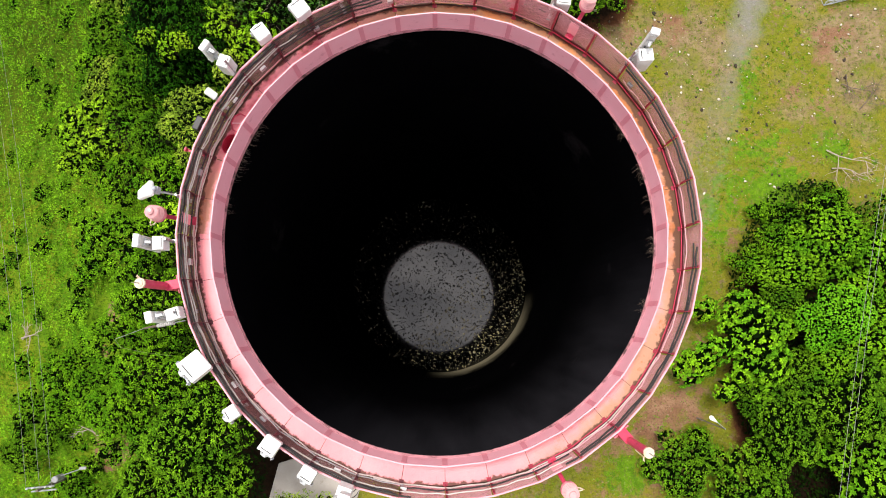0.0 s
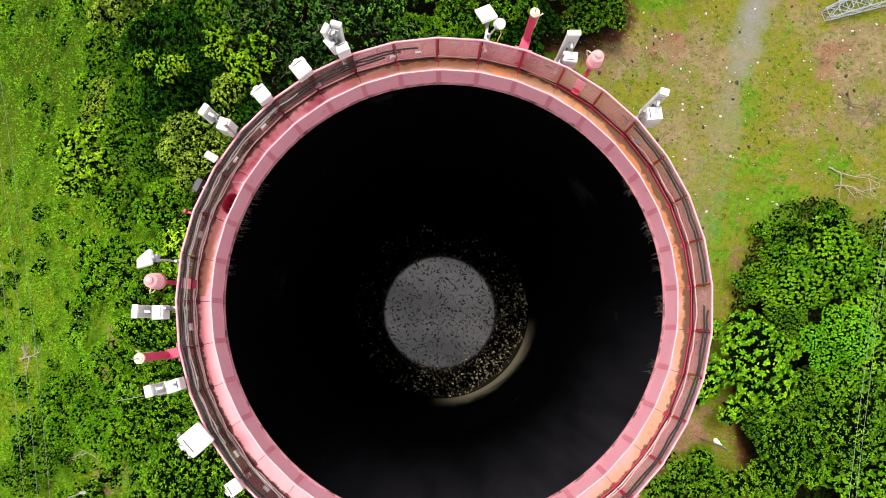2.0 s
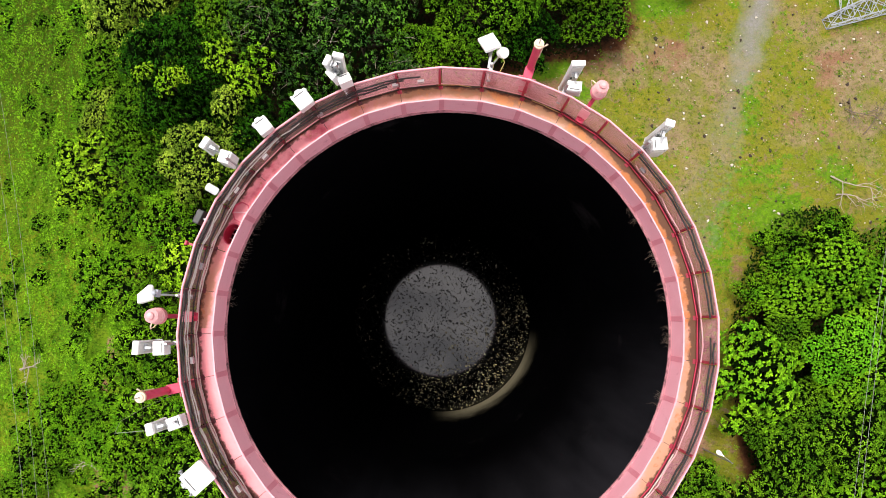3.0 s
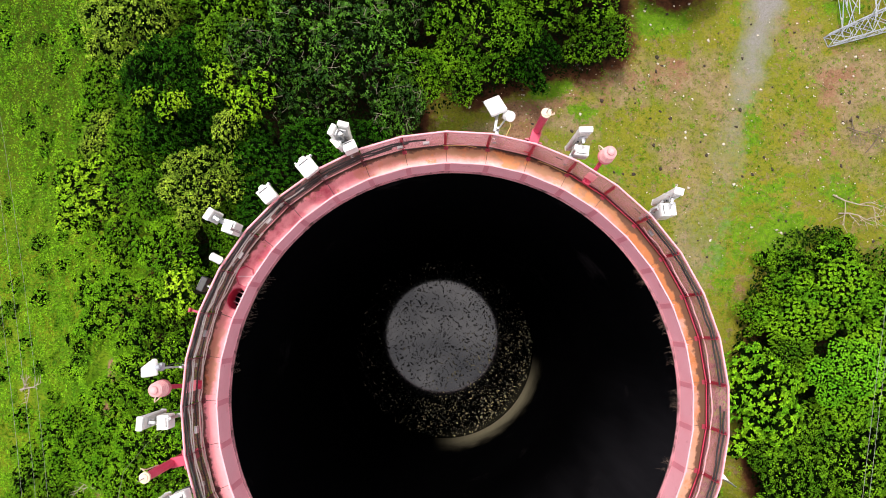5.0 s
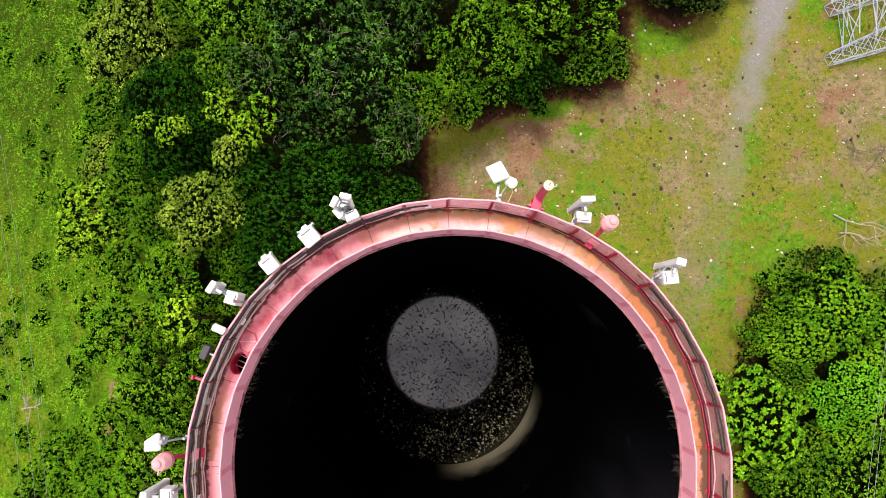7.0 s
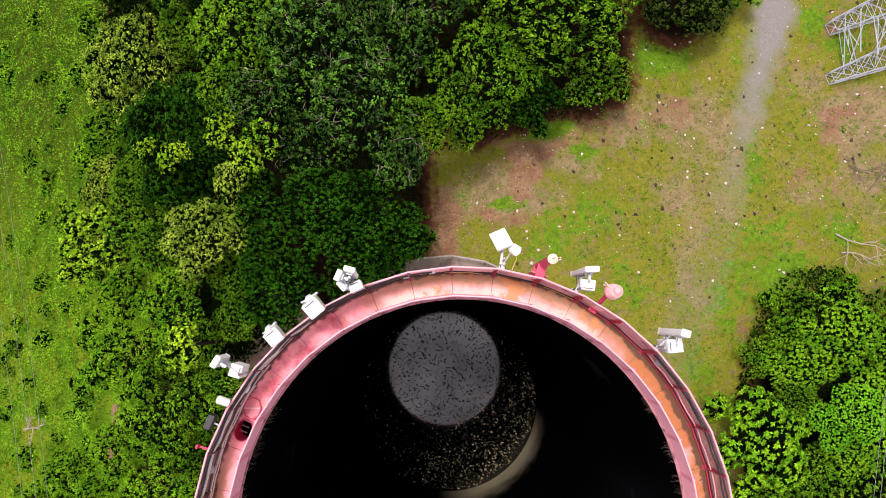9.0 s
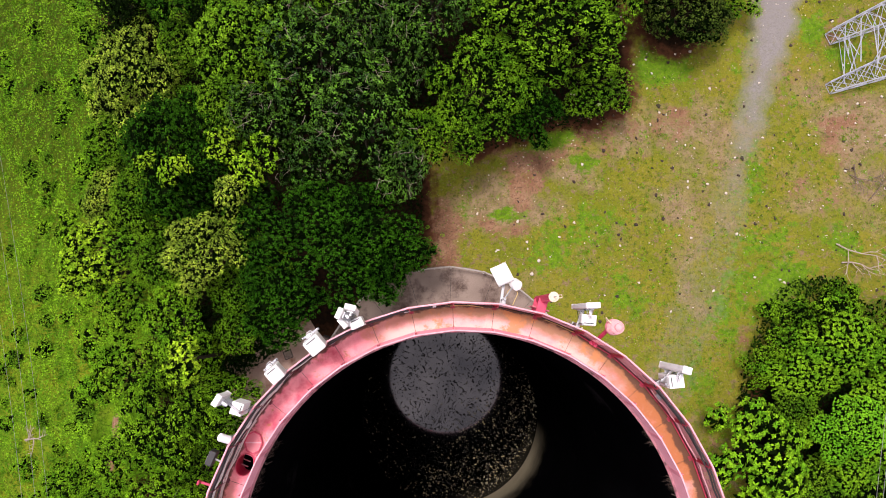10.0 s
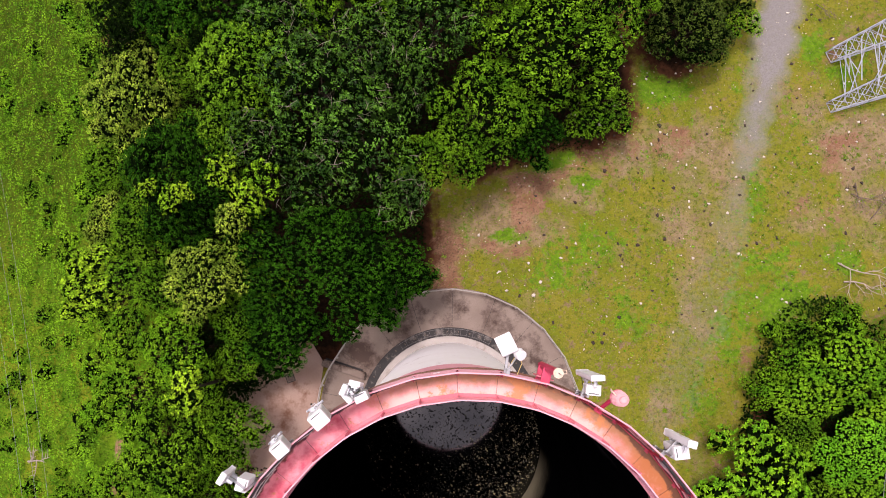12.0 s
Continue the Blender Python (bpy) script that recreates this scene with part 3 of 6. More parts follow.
    # shadow at the wood edge, painted as a red-brown band
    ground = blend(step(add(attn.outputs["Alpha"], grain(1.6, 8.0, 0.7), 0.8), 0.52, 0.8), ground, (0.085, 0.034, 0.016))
    # leaf litter, darkened in colour for the shade under the trees
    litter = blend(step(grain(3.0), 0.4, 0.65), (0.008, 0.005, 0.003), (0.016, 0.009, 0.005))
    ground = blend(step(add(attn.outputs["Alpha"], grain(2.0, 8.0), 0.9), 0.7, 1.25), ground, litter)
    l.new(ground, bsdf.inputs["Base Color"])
    bump = n.new("ShaderNodeBump")
    bump.inputs["Strength"].default_value, bump.inputs["Distance"].default_value = 0.6, 0.08
    l.new(grain(7.0), bump.inputs["Height"])
    l.new(bump.outputs[0], bsdf.inputs["Normal"])
    tagged(new("ground", me), "short patchy grass, bare earth and a gravel track", "ground", kind="structure")


build_ground()

# ---- the tank ----
SIDES, FIRST = 36, 1.3
RAIL_Z, PARAPET_Z, FLOOR_Z, WATER_Z = 29.756, 29.463, 28.72, 7.3
R_RAIL, R_PARAPET, R_HOLE = 6.0, 5.334, 5.283


def facet_ring(r0, r1, z0, z1):
    return lathe(bmesh.new(), ring_outline(r0, r1, z0, z1), SIDES, FIRST, 360)


tank = thing("water_tank", "tall round open steel tank, faded red top and white wall", "tank")
part("lower_wall", lathe(bmesh.new(), ring_outline(R_HOLE + 0.03, 5.4, 0.3, 19.5), 96), WHITE_WALL, tank, "white painted steel wall", smooth=False)
part("upper_wall", lathe(bmesh.new(), ring_outline(R_HOLE + 0.03, 5.4, 19.5, FLOOR_Z - 0.12), 96), RAIL_PINK, tank, "faded pink painted steel wall")
part("inner_wall", lathe(bmesh.new(), ring_outline(R_HOLE, R_HOLE + 0.03, 0.3, FLOOR_Z - 0.03), 96), LINER, tank, "near-black steel lining")
part("footing", lathe(bmesh.new(), [(0, 0.0), (5.86, 0.0), (5.86, 0.24), (5.78, 0.3), (0, 0.3)], 72, closed=False), PADCON, tank, "pale concrete footing ring")

bolt_chair = mesh_of(box(rod(bmesh.new(), (6.2, 0, 0.1), (6.2, 0, 0.3), 0.02, seg=8), (6.2, 0, 0.13), (0.12, 0.07, 0.04), 0.006), BARK)
for k in range(48):
    part("anchor_bolt", bolt_chair, BARK, tank, m=spin(k * 7.5))

deck = part("deck_frame", lathe(bmesh.new(), ring_outline(5.36, 6.02, FLOOR_Z - 0.12, FLOOR_Z - 0.02), SIDES - 1, FIRST + 160, 350), BARK, tank, "rusty brown ring beam under the walkway")
HATCH_AZ = 156.6
plate = mesh_of(lathe(bmesh.new(), ring_outline(5.37, 6.03, FLOOR_Z - 0.018, FLOOR_Z), 2, 0.065, 9.87), DECK)
HATCH_R, HATCH_RX, HATCH_RY = 5.66, 0.2, 0.26


def holed_plate():
    """The floor plate round the ladder hatch, in world axes."""
    a0, a1 = radians(FIRST + 150.1), radians(FIRST + 159.9)
    mid = radians(HATCH_AZ)
    rad, tan = Vector((math.cos(mid), math.sin(mid))), Vector((-math.sin(mid), math.cos(mid)))
    centre = rad * HATCH_R
    corners = [Vector((r * math.cos(a), r * math.sin(a))) for r, a in ((5.37, a0), (6.03, a0), (6.03, a1), (5.37, a1))]
    spans = sorted([math.atan2((c - centre).dot(tan), (c - centre).dot(rad)) for c in corners] + [math.tau * (k + 0.5) / 28 - math.pi for k in range(28)])
    bm = bmesh.new()
    rings = []
    for t in spans:
        d = rad * math.cos(t) + tan * math.sin(t)
        reach = 9.0
        for p, q in zip(corners, corners[1:] + corners[:1]):
            e, w = q - p, p - centre
            det = d.x * -e.y + e.x * d.y
            if abs(det) > 1e-9:
                s, u = (w.x * -e.y + e.x * w.y) / det, (d.x * w.y - d.y * w.x) / det
                if s > 0 and -1e-6 <= u <= 1 + 1e-6:
                    reach = min(reach, s)
        inner = centre + rad * HATCH_RX * math.cos(t) + tan * HATCH_RY * math.sin(t)
        far = centre + d * reach
        rings.append([bm.verts.new((*p, z)) for p, z in ((inner, FLOOR_Z - 0.018), (far, FLOOR_Z - 0.018), (far, FLOOR_Z), (inner, FLOOR_Z))])
    for a, b in zip(rings, rings[1:] + rings[:1]):
        for k in range(4):
            bm.faces.new((a[k], b[k], b[(k + 1) % 4], a[(k + 1) % 4]))
    bmesh.ops.recalc_face_normals(bm, faces=bm.faces)
    return bm


for k in range(SIDES):
    if k == 15:
        part("floor_plate", holed_plate(), DECK, deck)
    else:
        part("floor_plate", plate, DECK, deck, m=spin(FIRST + 10 * k))
part("toe_kerb", lathe(bmesh.new(), ring_outline(5.915, 5.935, FLOOR_Z + 0.08, FLOOR_Z + 0.1), 13, FIRST - 70, 130), RED, tank, "red toe rail of the walkway")
# dark strip added for the shadow band behind the red toe rail
part("kick_plate", lathe(bmesh.new(), ring_outline(5.95, 5.965, FLOOR_Z + 0.001, FLOOR_Z + 0.15), 13, FIRST - 70, 130), DARK_RED, tank, "dark red strip for the shade behind the toe rail")
part("toe_kerb", lathe(bmesh.new(), ring_outline(5.955, 5.975, FLOOR_Z + 0.001, FLOOR_Z + 0.05), 23, FIRST + 60, 230), DUNG, tank, "dark toe kerb of the walkway")
lip = part("mouth_lip", lathe(bmesh.new(), ring_outline(R_HOLE - 0.015, 5.372, FLOOR_Z - 0.03, FLOOR_Z + 0.012), 108), LIP, tank, "stained pink rim of the tank mouth")

# inner parapet: flat sheets between upright seams, a pale capping angle
cap = part("parapet_cap", facet_ring(R_PARAPET - 0.008, R_PARAPET + 0.022, PARAPET_Z - 0.02, PARAPET_Z), EDGE, tank, "pale worn capping angle")


def chord(r, inset=0.0):
    """Half length of one side of the ring and its distance from the axis."""
    return r * math.sin(radians(180 / SIDES)) - inset, r * math.cos(radians(180 / SIDES))


hl, ap = chord(R_PARAPET - 0.003, 0.012)
sheet = mesh_of(box(bmesh.new(), (ap, 0, (FLOOR_Z + PARAPET_Z) / 2 - 0.005), (0.006, 2 * hl, PARAPET_Z - FLOOR_Z - 0.03)), PALE)
seam = mesh_of(box(box(bmesh.new(), (R_PARAPET - 0.016, 0, (FLOOR_Z + PARAPET_Z) / 2), (0.012, 0.12, PARAPET_Z - FLOOR_Z - 0.03), 0.004),
                   (R_PARAPET + 0.035, 0, (FLOOR_Z + PARAPET_Z) / 2), (0.06, 0.012, PARAPET_Z - FLOOR_Z - 0.03)), SEAM)
for k in range(SIDES):
    part("parapet_sheet", sheet, PALE, cap, m=spin(FIRST + 5 + 10 * k))
    part("seam_strip", seam, SEAM, cap, m=spin(FIRST + 10 * k))
base_angle = part("parapet_base_angle", facet_ring(R_PARAPET + 0.004, R_PARAPET + 0.08, FLOOR_Z + 0.001, FLOOR_Z + 0.024), PINK, cap)

# outer railing: angle posts, three rails, expanded-metal panels
rail = part("top_rail", facet_ring(R_RAIL - 0.02, R_RAIL + 0.014, RAIL_Z - 0.05, RAIL_Z), RAIL_PINK, tank, "pale pink worn top rail")
part("bottom_rail", facet_ring(R_RAIL - 0.022, R_RAIL - 0.008, FLOOR_Z + 0.07, FLOOR_Z + 0.1), EDGE, rail)
post_mesh = mesh_of(box(box(box(bmesh.new(), (R_RAIL - 0.06, 0, FLOOR_Z + 0.5), (0.06, 0.012, 0.98), 0.002),
                            (R_RAIL - 0.033, 0.03, FLOOR_Z + 0.5), (0.012, 0.05, 0.97), 0.002),
                        (R_RAIL - 0.07, 0, FLOOR_Z + 0.008), (0.14, 0.11, 0.014), 0.003), POST_RED)


def mesh_panel():
    bm = bmesh.new()
    half, apo = chord(R_RAIL - 0.004, 0.03)
    z0, z1 = FLOOR_Z + 0.05, RAIL_Z - 0.04
    n_up, n_side = 40, 35
    for i in range(n_up):
        y = -half + 2 * half * i / (n_up - 1)
        box(bm, (apo, y, (z0 + z1) / 2), (0.004, 0.009, z1 - z0))
    for i in range(n_side):
        z = z0 + (z1 - z0) * i / (n_side - 1)
        box(bm, (apo + 0.003, 0, z), (0.004, 2 * half, 0.009))
    return mesh_of(bm, MESH)


panel_mesh = mesh_panel()
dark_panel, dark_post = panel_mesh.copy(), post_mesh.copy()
dark_panel.materials[0], dark_post.materials[0] = DARK_MESH, DARK_RED
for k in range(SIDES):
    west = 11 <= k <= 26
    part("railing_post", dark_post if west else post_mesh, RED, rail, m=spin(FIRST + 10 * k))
    part("mesh_panel", dark_panel if 11 <= k <= 25 else panel_mesh, MESH, rail, "darker brown mesh on the west side" if 11 <= k <= 25 else "", m=spin(FIRST + 5 + 10 * k))

# water, with leaf litter drifted to the south-east
tagged(part("water", lathe(bmesh.new(), [(0, WATER_Z), (R_HOLE + 0.01, WATER_Z)], 96, closed=False), WATER), "still black water standing in the tank", "water", kind="structure")


def litter(seed, number, drifted, mat):
    rng = np.random.RandomState(seed)
    verts, faces = [], []
    count = 0
    while count < number:
        x, y = rng.uniform(-5.2, 5.2, 2)
        r = math.hypot(x, y)
        if r > 5.2:
            continue
        patch = 0.35 + 1.3 * noise.noise(Vector((x * 0.6, y * 0.6, 2.0))) ** 2 + 0.5 * (noise.noise(Vector((x * 1.5, y * 1.5, 5.0))) > -0.1)
        drift = min(1, max(0, (0.72 * x - 0.62 * y) / 4.6)) ** 0.9 * patch + 0.03 if drifted else 0.3 + 0.7 * patch
        if rng.rand() > drift:
            continue
        s, a = (0.014 if drifted else 0.013) + 0.05 * rng.rand() ** 4, rng.rand() * 6.283
        z = WATER_Z + 0.003 + 0.004 * rng.rand()
        u, v = Vector((math.cos(a), math.sin(a))), Vector((-math.sin(a), math.cos(a)))
        i = len(verts)
        for p, q in ((-1.5, 0), (0, -0.8), (1.5, 0), (0, 0.9)):
            verts.append((x + s * (p * u.x + q * v.x), y + s * (p * u.y + q * v.y), z))
        faces.append((i, i + 1, i + 2, i + 3))
        count += 1
    return from_arrays(verts, faces, mat)


# second copy of the litter, its lack of light put into the colour
tagged(new("sodden_litter", litter(9, 6500, False, UNLIT_SCUM)), "leaves floating on the water, coloured dark as if unlit", "leaf litter", kind="stuff")
tagged(new("pale_litter", litter(21, 900, False, PALE_SCUM)), "tiny pale flecks floating on the water", "leaf litter", kind="stuff")
tagged(new("leaf_litter", litter(4, 1800, True, SCUM)), "brown leaf litter floating on the dark water", "leaf litter", kind="stuff")
# ---- what is fixed to the railing ----


def on_rail(az, r=R_RAIL, z=RAIL_Z):
    """A place on the railing: x points outward, y along the rail, z up."""
    return pose(r * math.cos(radians(az)), r * math.sin(radians(az)), z, 0, 0, az)


def tilt(x=0, y=0, z=0):
    return pose(0, 0, 0, x, y, z)


def clamp_pole(parent, low, high, x=0.1, r=0.03):
    bm = rod(bmesh.new(), (x, 0, low), (x, 0, high), r, seg=10)
    part("mounting_pole", bm, STEEL, parent, "galvanised mounting pole", smooth=False)
    for z in (-0.08, -0.6):
        bm = box(bmesh.new(), (x / 2, 0, z), (x + 0.08, 0.09, 0.05), 0.006)
        part("clamp", bm, STEEL, parent)


def panel_shell(size):
    """A panel antenna's housing: a long box with well-rounded edges."""
    d, w, h = size
    return box(bmesh.new(), (0, 0, 0), (d, w, h), min(d, w) * 0.22)


def dress_panel(panel, size):
    """The pale back, the end caps and the two clamps of a panel antenna."""
    d, w, h = size
    part("back_plate", box(bmesh.new(), (-d * 0.5 - 0.006, 0, 0), (0.02, w * 0.8, h * 0.9), 0.004), PANEL_BACK, panel, "pale grey back")
    for z, t in ((h / 2 - 0.02, 0.07), (-h / 2 + 0.02, 0.05)):
        part("end_cap", box(bmesh.new(), (0, 0, z), (d * 1.1, w * 1.06, t), 0.02), WHITE, panel)
    for z in (-0.28, 0.26):
        clamp = part("clamp_plate", box(bmesh.new(), (-d * 0.5 - 0.03, 0, z * h), (0.03, w * 0.6, 0.07), 0.006), BRIGHT_STEEL, panel, "bright galvanised clamp")
        for y in (-0.2, 0.2):
            part("clamp_bolt", rod(bmesh.new(), (-d * 0.5 - 0.12, y * w, z * h), (-d * 0.5 - 0.02, y * w, z * h), 0.011, seg=6), STEEL, clamp)
    part("jumper_port", rod(bmesh.new(), (-d * 0.5 - 0.05, w * 0.12, 0.08 * h), (-d * 0.5 - 0.01, w * 0.12, 0.08 * h), 0.022, seg=10), SLOT, panel)


def radio_shell(size):
    """A radio unit's rounded box."""
    d, w, h = size
    return box(bmesh.new(), (0, 0, 0), (d, w, h), min(size) * 0.04)


def radio(name, size, parent, label, m, mat):
    """A radio housing with cooling fins on its back and a dark slot across its top."""
    d, w, h = size
    body = part(name, radio_shell(size), mat, parent, label, m=m)
    fin = mesh_of(box(bmesh.new(), (0, 0, 0), (0.022, 0.01, h * 0.85)), mat)
    for i in range(7):
        part("cooling_fin", fin, mat, body, m=Matrix.Translation((-d * 0.5 - 0.004, w * (-0.4 + 0.8 * i / 6), 0)))
    part("top_slot", box(bmesh.new(), (-d * 0.34, 0, h / 2), (0.022, w * 0.68, 0.006)), SLOT, body, "dark slot across the top")
    for i in range(3):
        part("vent", box(bmesh.new(), (d * (0.02 + 0.13 * i), -w * 0.08, h / 2), (0.018, w * 0.3, 0.004)), PANEL_BACK, body)
    part("side_rib", box(bmesh.new(), (0, w / 2, 0), (d * 0.8, 0.012, h * 0.7), 0.003), PANEL_BACK, body)
    return body


def connectors(parent, at, n=3, spread=0.12):
    for i in range(n):
        y = (i - (n - 1) / 2) * spread
        bm = rod(bmesh.new(), (at[0], at[1] + y, at[2]), (at[0], at[1] + y, at[2] - 0.07), 0.018, seg=8)
        part("connector", bm, GREY, parent)


def lead(parent, pts, r=0.009, mat=None, name="lead"):
    part(name, tube(bmesh.new(), pts, r, 5), mat or BLACK, parent)


def panel_antenna(az, panel, panel_at, box_size, box_at, words, turn=0, lean=0, box_turn=0):
    a = thing("panel_antenna", words, "antenna", on_rail(az), "antennas round the railing")
    clamp_pole(a, -0.8, max(panel_at[2] + 0.2, 0.35), x=0.08)
    p = part("panel", panel_shell(panel), WHITE, a, "white plastic panel", m=Matrix.Translation(panel_at) @ tilt(0, lean, turn))
    dress_panel(p, panel)
    for z in (-0.3, 0.3):
        part("tilt_bracket", box(bmesh.new(), (-panel[0] * 0.5 - 0.1, 0, z * panel[2]), (0.14, 0.06, 0.05), 0.006), BRIGHT_STEEL, p)
    part("bracket_arm", box(bmesh.new(), ((panel_at[0] + 0.08) / 2, panel_at[1] / 2, panel_at[2]), (abs(panel_at[0] - 0.08) + 0.04, 0.05, 0.05), 0.006), STEEL, a)
    if box_size:
        radio("radio_unit", box_size, a, "white finned radio unit", Matrix.Translation(box_at) @ tilt(0, 0, box_turn), WHITE)
        connectors(a, (box_at[0], box_at[1], box_at[2] - box_size[2] / 2))
        lead(a, [(box_at[0], box_at[1], box_at[2] - box_size[2] / 2 - 0.05), (box_at[0] - 0.05, box_at[1] + 0.05, -0.25), (-0.03, 0.12, -0.35), (-0.05, 0.3, -0.3)])
    lead(a, [(panel_at[0], panel_at[1], panel_at[2] - panel[2] / 2), (panel_at[0] - 0.1, panel_at[1] - 0.06, panel_at[2] - panel[2] / 2 - 0.12), (0.02, -0.1, -0.2)])
    return a


def link_box(az, size, at, words, turn=0, lean=-12, tail=False):
    """A compact radio-link box on a short pole, its back hardware outward."""
    a = thing("link_radio", words, "antenna", on_rail(az), "link radios round the railing")
    clamp_pole(a, -0.7, at[2] + 0.06, x=0.06)
    body = radio("housing", size, a, "white plastic housing", Matrix.Translation(at) @ tilt(0, lean, 0) @ tilt(0, 0, turn + 180), WHITE)
    part("front_cover", box(bmesh.new(), (size[0] / 2 + 0.004, 0, 0), (0.014, size[1] * 0.9, size[2] * 0.9), 0.005), WHITE, body)
    part("bracket", box(bmesh.new(), (at[0] * 0.5 + 0.09, 0.04, at[2] - 0.05), (0.2, 0.06, 0.08), 0.01), STEEL, a)
    hw = bmesh.new()
    rod(hw, (at[0] + size[0] * 0.6, -0.05, at[2] - 0.12), (at[0] + size[0] * 0.6, -0.05, at[2] + 0.06), 0.03, seg=8)
    rod(hw, (at[0] + size[0] * 0.6, 0.08, at[2] - 0.12), (at[0] + size[0] * 0.6, 0.08, at[2] + 0.03), 0.024, seg=8)
    box(hw, (at[0] + size[0] * 0.55, 0.01, at[2] - 0.1), (0.12, 0.22, 0.04), 0.006)
    part("fitting", hw, STEEL, a)
    part("knuckle", box(bmesh.new(), (at[0] + size[0] * 0.62, 0.0, at[2] - 0.02), (0.1, 0.13, 0.16), 0.02), BRIGHT_STEEL, a)
    part("mount_bar", box(bmesh.new(), (at[0] + size[0] * 0.72, 0.0, at[2] - 0.2), (0.05, size[1] * 1.15, 0.05), 0.008), LATTICE, a)
    for k in range(4):
        y = size[1] * (-0.5 + k / 3)
        part("bolt", rod(bmesh.new(), (at[0] + size[0] * 0.72, y, at[2] - 0.26), (at[0] + size[0] * 0.72, y, at[2] - 0.1 + 0.02 * (k % 2)), 0.018, seg=8), STEEL, a)
    part("u_bolt", tube(bmesh.new(), [(at[0] + size[0] * 0.6, -0.07, at[2] - 0.12), (at[0] + size[0] * 0.6 + 0.1, -0.05, at[2] - 0.12), (at[0] + size[0] * 0.6 + 0.1, 0.05, at[2] - 0.12),
                                    (at[0] + size[0] * 0.6, 0.07, at[2] - 0.12)], 0.012, 6), STEEL, a)
    lead(a, [(at[0], 0.05, at[2] - size[2] / 2), (0.02, 0.12, -0.15), (-0.04, 0.25, -0.28)], 0.011)
    return a


def red_mast(az):
    """A red tube with a cream cap, its earth lead looped beside it."""
    a = thing("lightning_mast", "red painted tubular mast with a cream cap", "mast", on_rail(az), "lightning masts on the railing")
    part("tube", rod(bmesh.new(), (0.34, 0, -1.05), (0.34, 0, 1.05), 0.09, seg=16), RED, a, smooth=False)
    part("cap", rod(rod(bmesh.new(), (0.34, 0, 1.04), (0.34, 0, 1.09), 0.11, seg=18), (0.34, 0, 1.09), (0.34, 0, 1.12), 0.075, seg=18), CREAM, a, "cream flange cap")
    part("rod_tip", rod(bmesh.new(), (0.34, 0, 1.1), (0.34, 0, 1.4), 0.014, 0.005, seg=8), STEEL, a)
    for z in (-0.12, -0.78):
        part("saddle", box(bmesh.new(), (0.16, 0, z), (0.36, 0.22, 0.08), 0.01), RED, a)
    part("base_plate", box(bmesh.new(), (0.1, 0, -0.42), (0.03, 0.42, 0.5), 0.008), PINK, a, "pink mounting plate")
    lead(a, [(0.34, -0.09, 1.0), (0.38, -0.18, 1.05), (0.44, -0.17, 0.97), (0.42, -0.11, 0.8), (0.35, -0.1, 0.45)], 0.012, CREAM, "earth_lead")
    return a


def beacon(az):
    """An obstruction light: finned red body and ribbed pink glass on a red bracket."""
    a = thing("obstruction_light", "pink ribbed-glass obstruction light on a red bracket", "beacon", on_rail(az), "obstruction lights on the railing")
    part("arm", rod(rod(bmesh.new(), (-0.1, 0, -0.75), (0.38, 0, -0.12), 0.05, seg=12), (0.38, 0, -0.14), (0.38, 0, 0.06), 0.055, seg=12), RED, a, "red bracket arm")
    part("foot", box(bmesh.new(), (-0.08, 0, -0.72), (0.15, 0.2, 0.03), 0.006), RED, a)
    part("bracket_plate", box(bmesh.new(), (-0.05, 0, -0.4), (0.02, 0.24, 0.5), 0.004), RAIL_PINK, a)
    body = lathe(bmesh.new(), [(0, 0.08), (0.16, 0.08), (0.19, 0.11), (0.19, 0.16), (0.15, 0.19), (0, 0.19)], 24, closed=False)
    part("body", body, PINK, a, m=Matrix.Translation((0.38, 0, -0.08)) @ Matrix.Diagonal((0.98, 0.98, 1.15, 1)))
    outline = [(0, 0.19), (0.165, 0.19)]
    for i in range(5):
        z = 0.2 + i * 0.05
        outline += [(0.185 - 0.008 * i, z + 0.012), (0.185 - 0.008 * i, z + 0.03), (0.165 - 0.008 * i, z + 0.042)]
    outline += [(0.12, 0.455), (0.09, 0.47), (0.085, 0.52), (0.05, 0.545), (0, 0.55)]
    part("lens", lathe(bmesh.new(), outline, 28, closed=False), LENS, a, "pink ribbed glass", m=Matrix.Translation((0.38, 0, -0.08)) @ Matrix.Diagonal((0.98, 0.98, 1.15, 1)), smooth=False)
    lead(a, [(0.38, 0.12, 0.06), (0.44, 0.24, 0.12), (0.46, 0.28, 0.22), (0.42, 0.24, 0.32), (0.38, 0.12, 0.36)], 0.014, CREAM, "guard_loop")
    return a


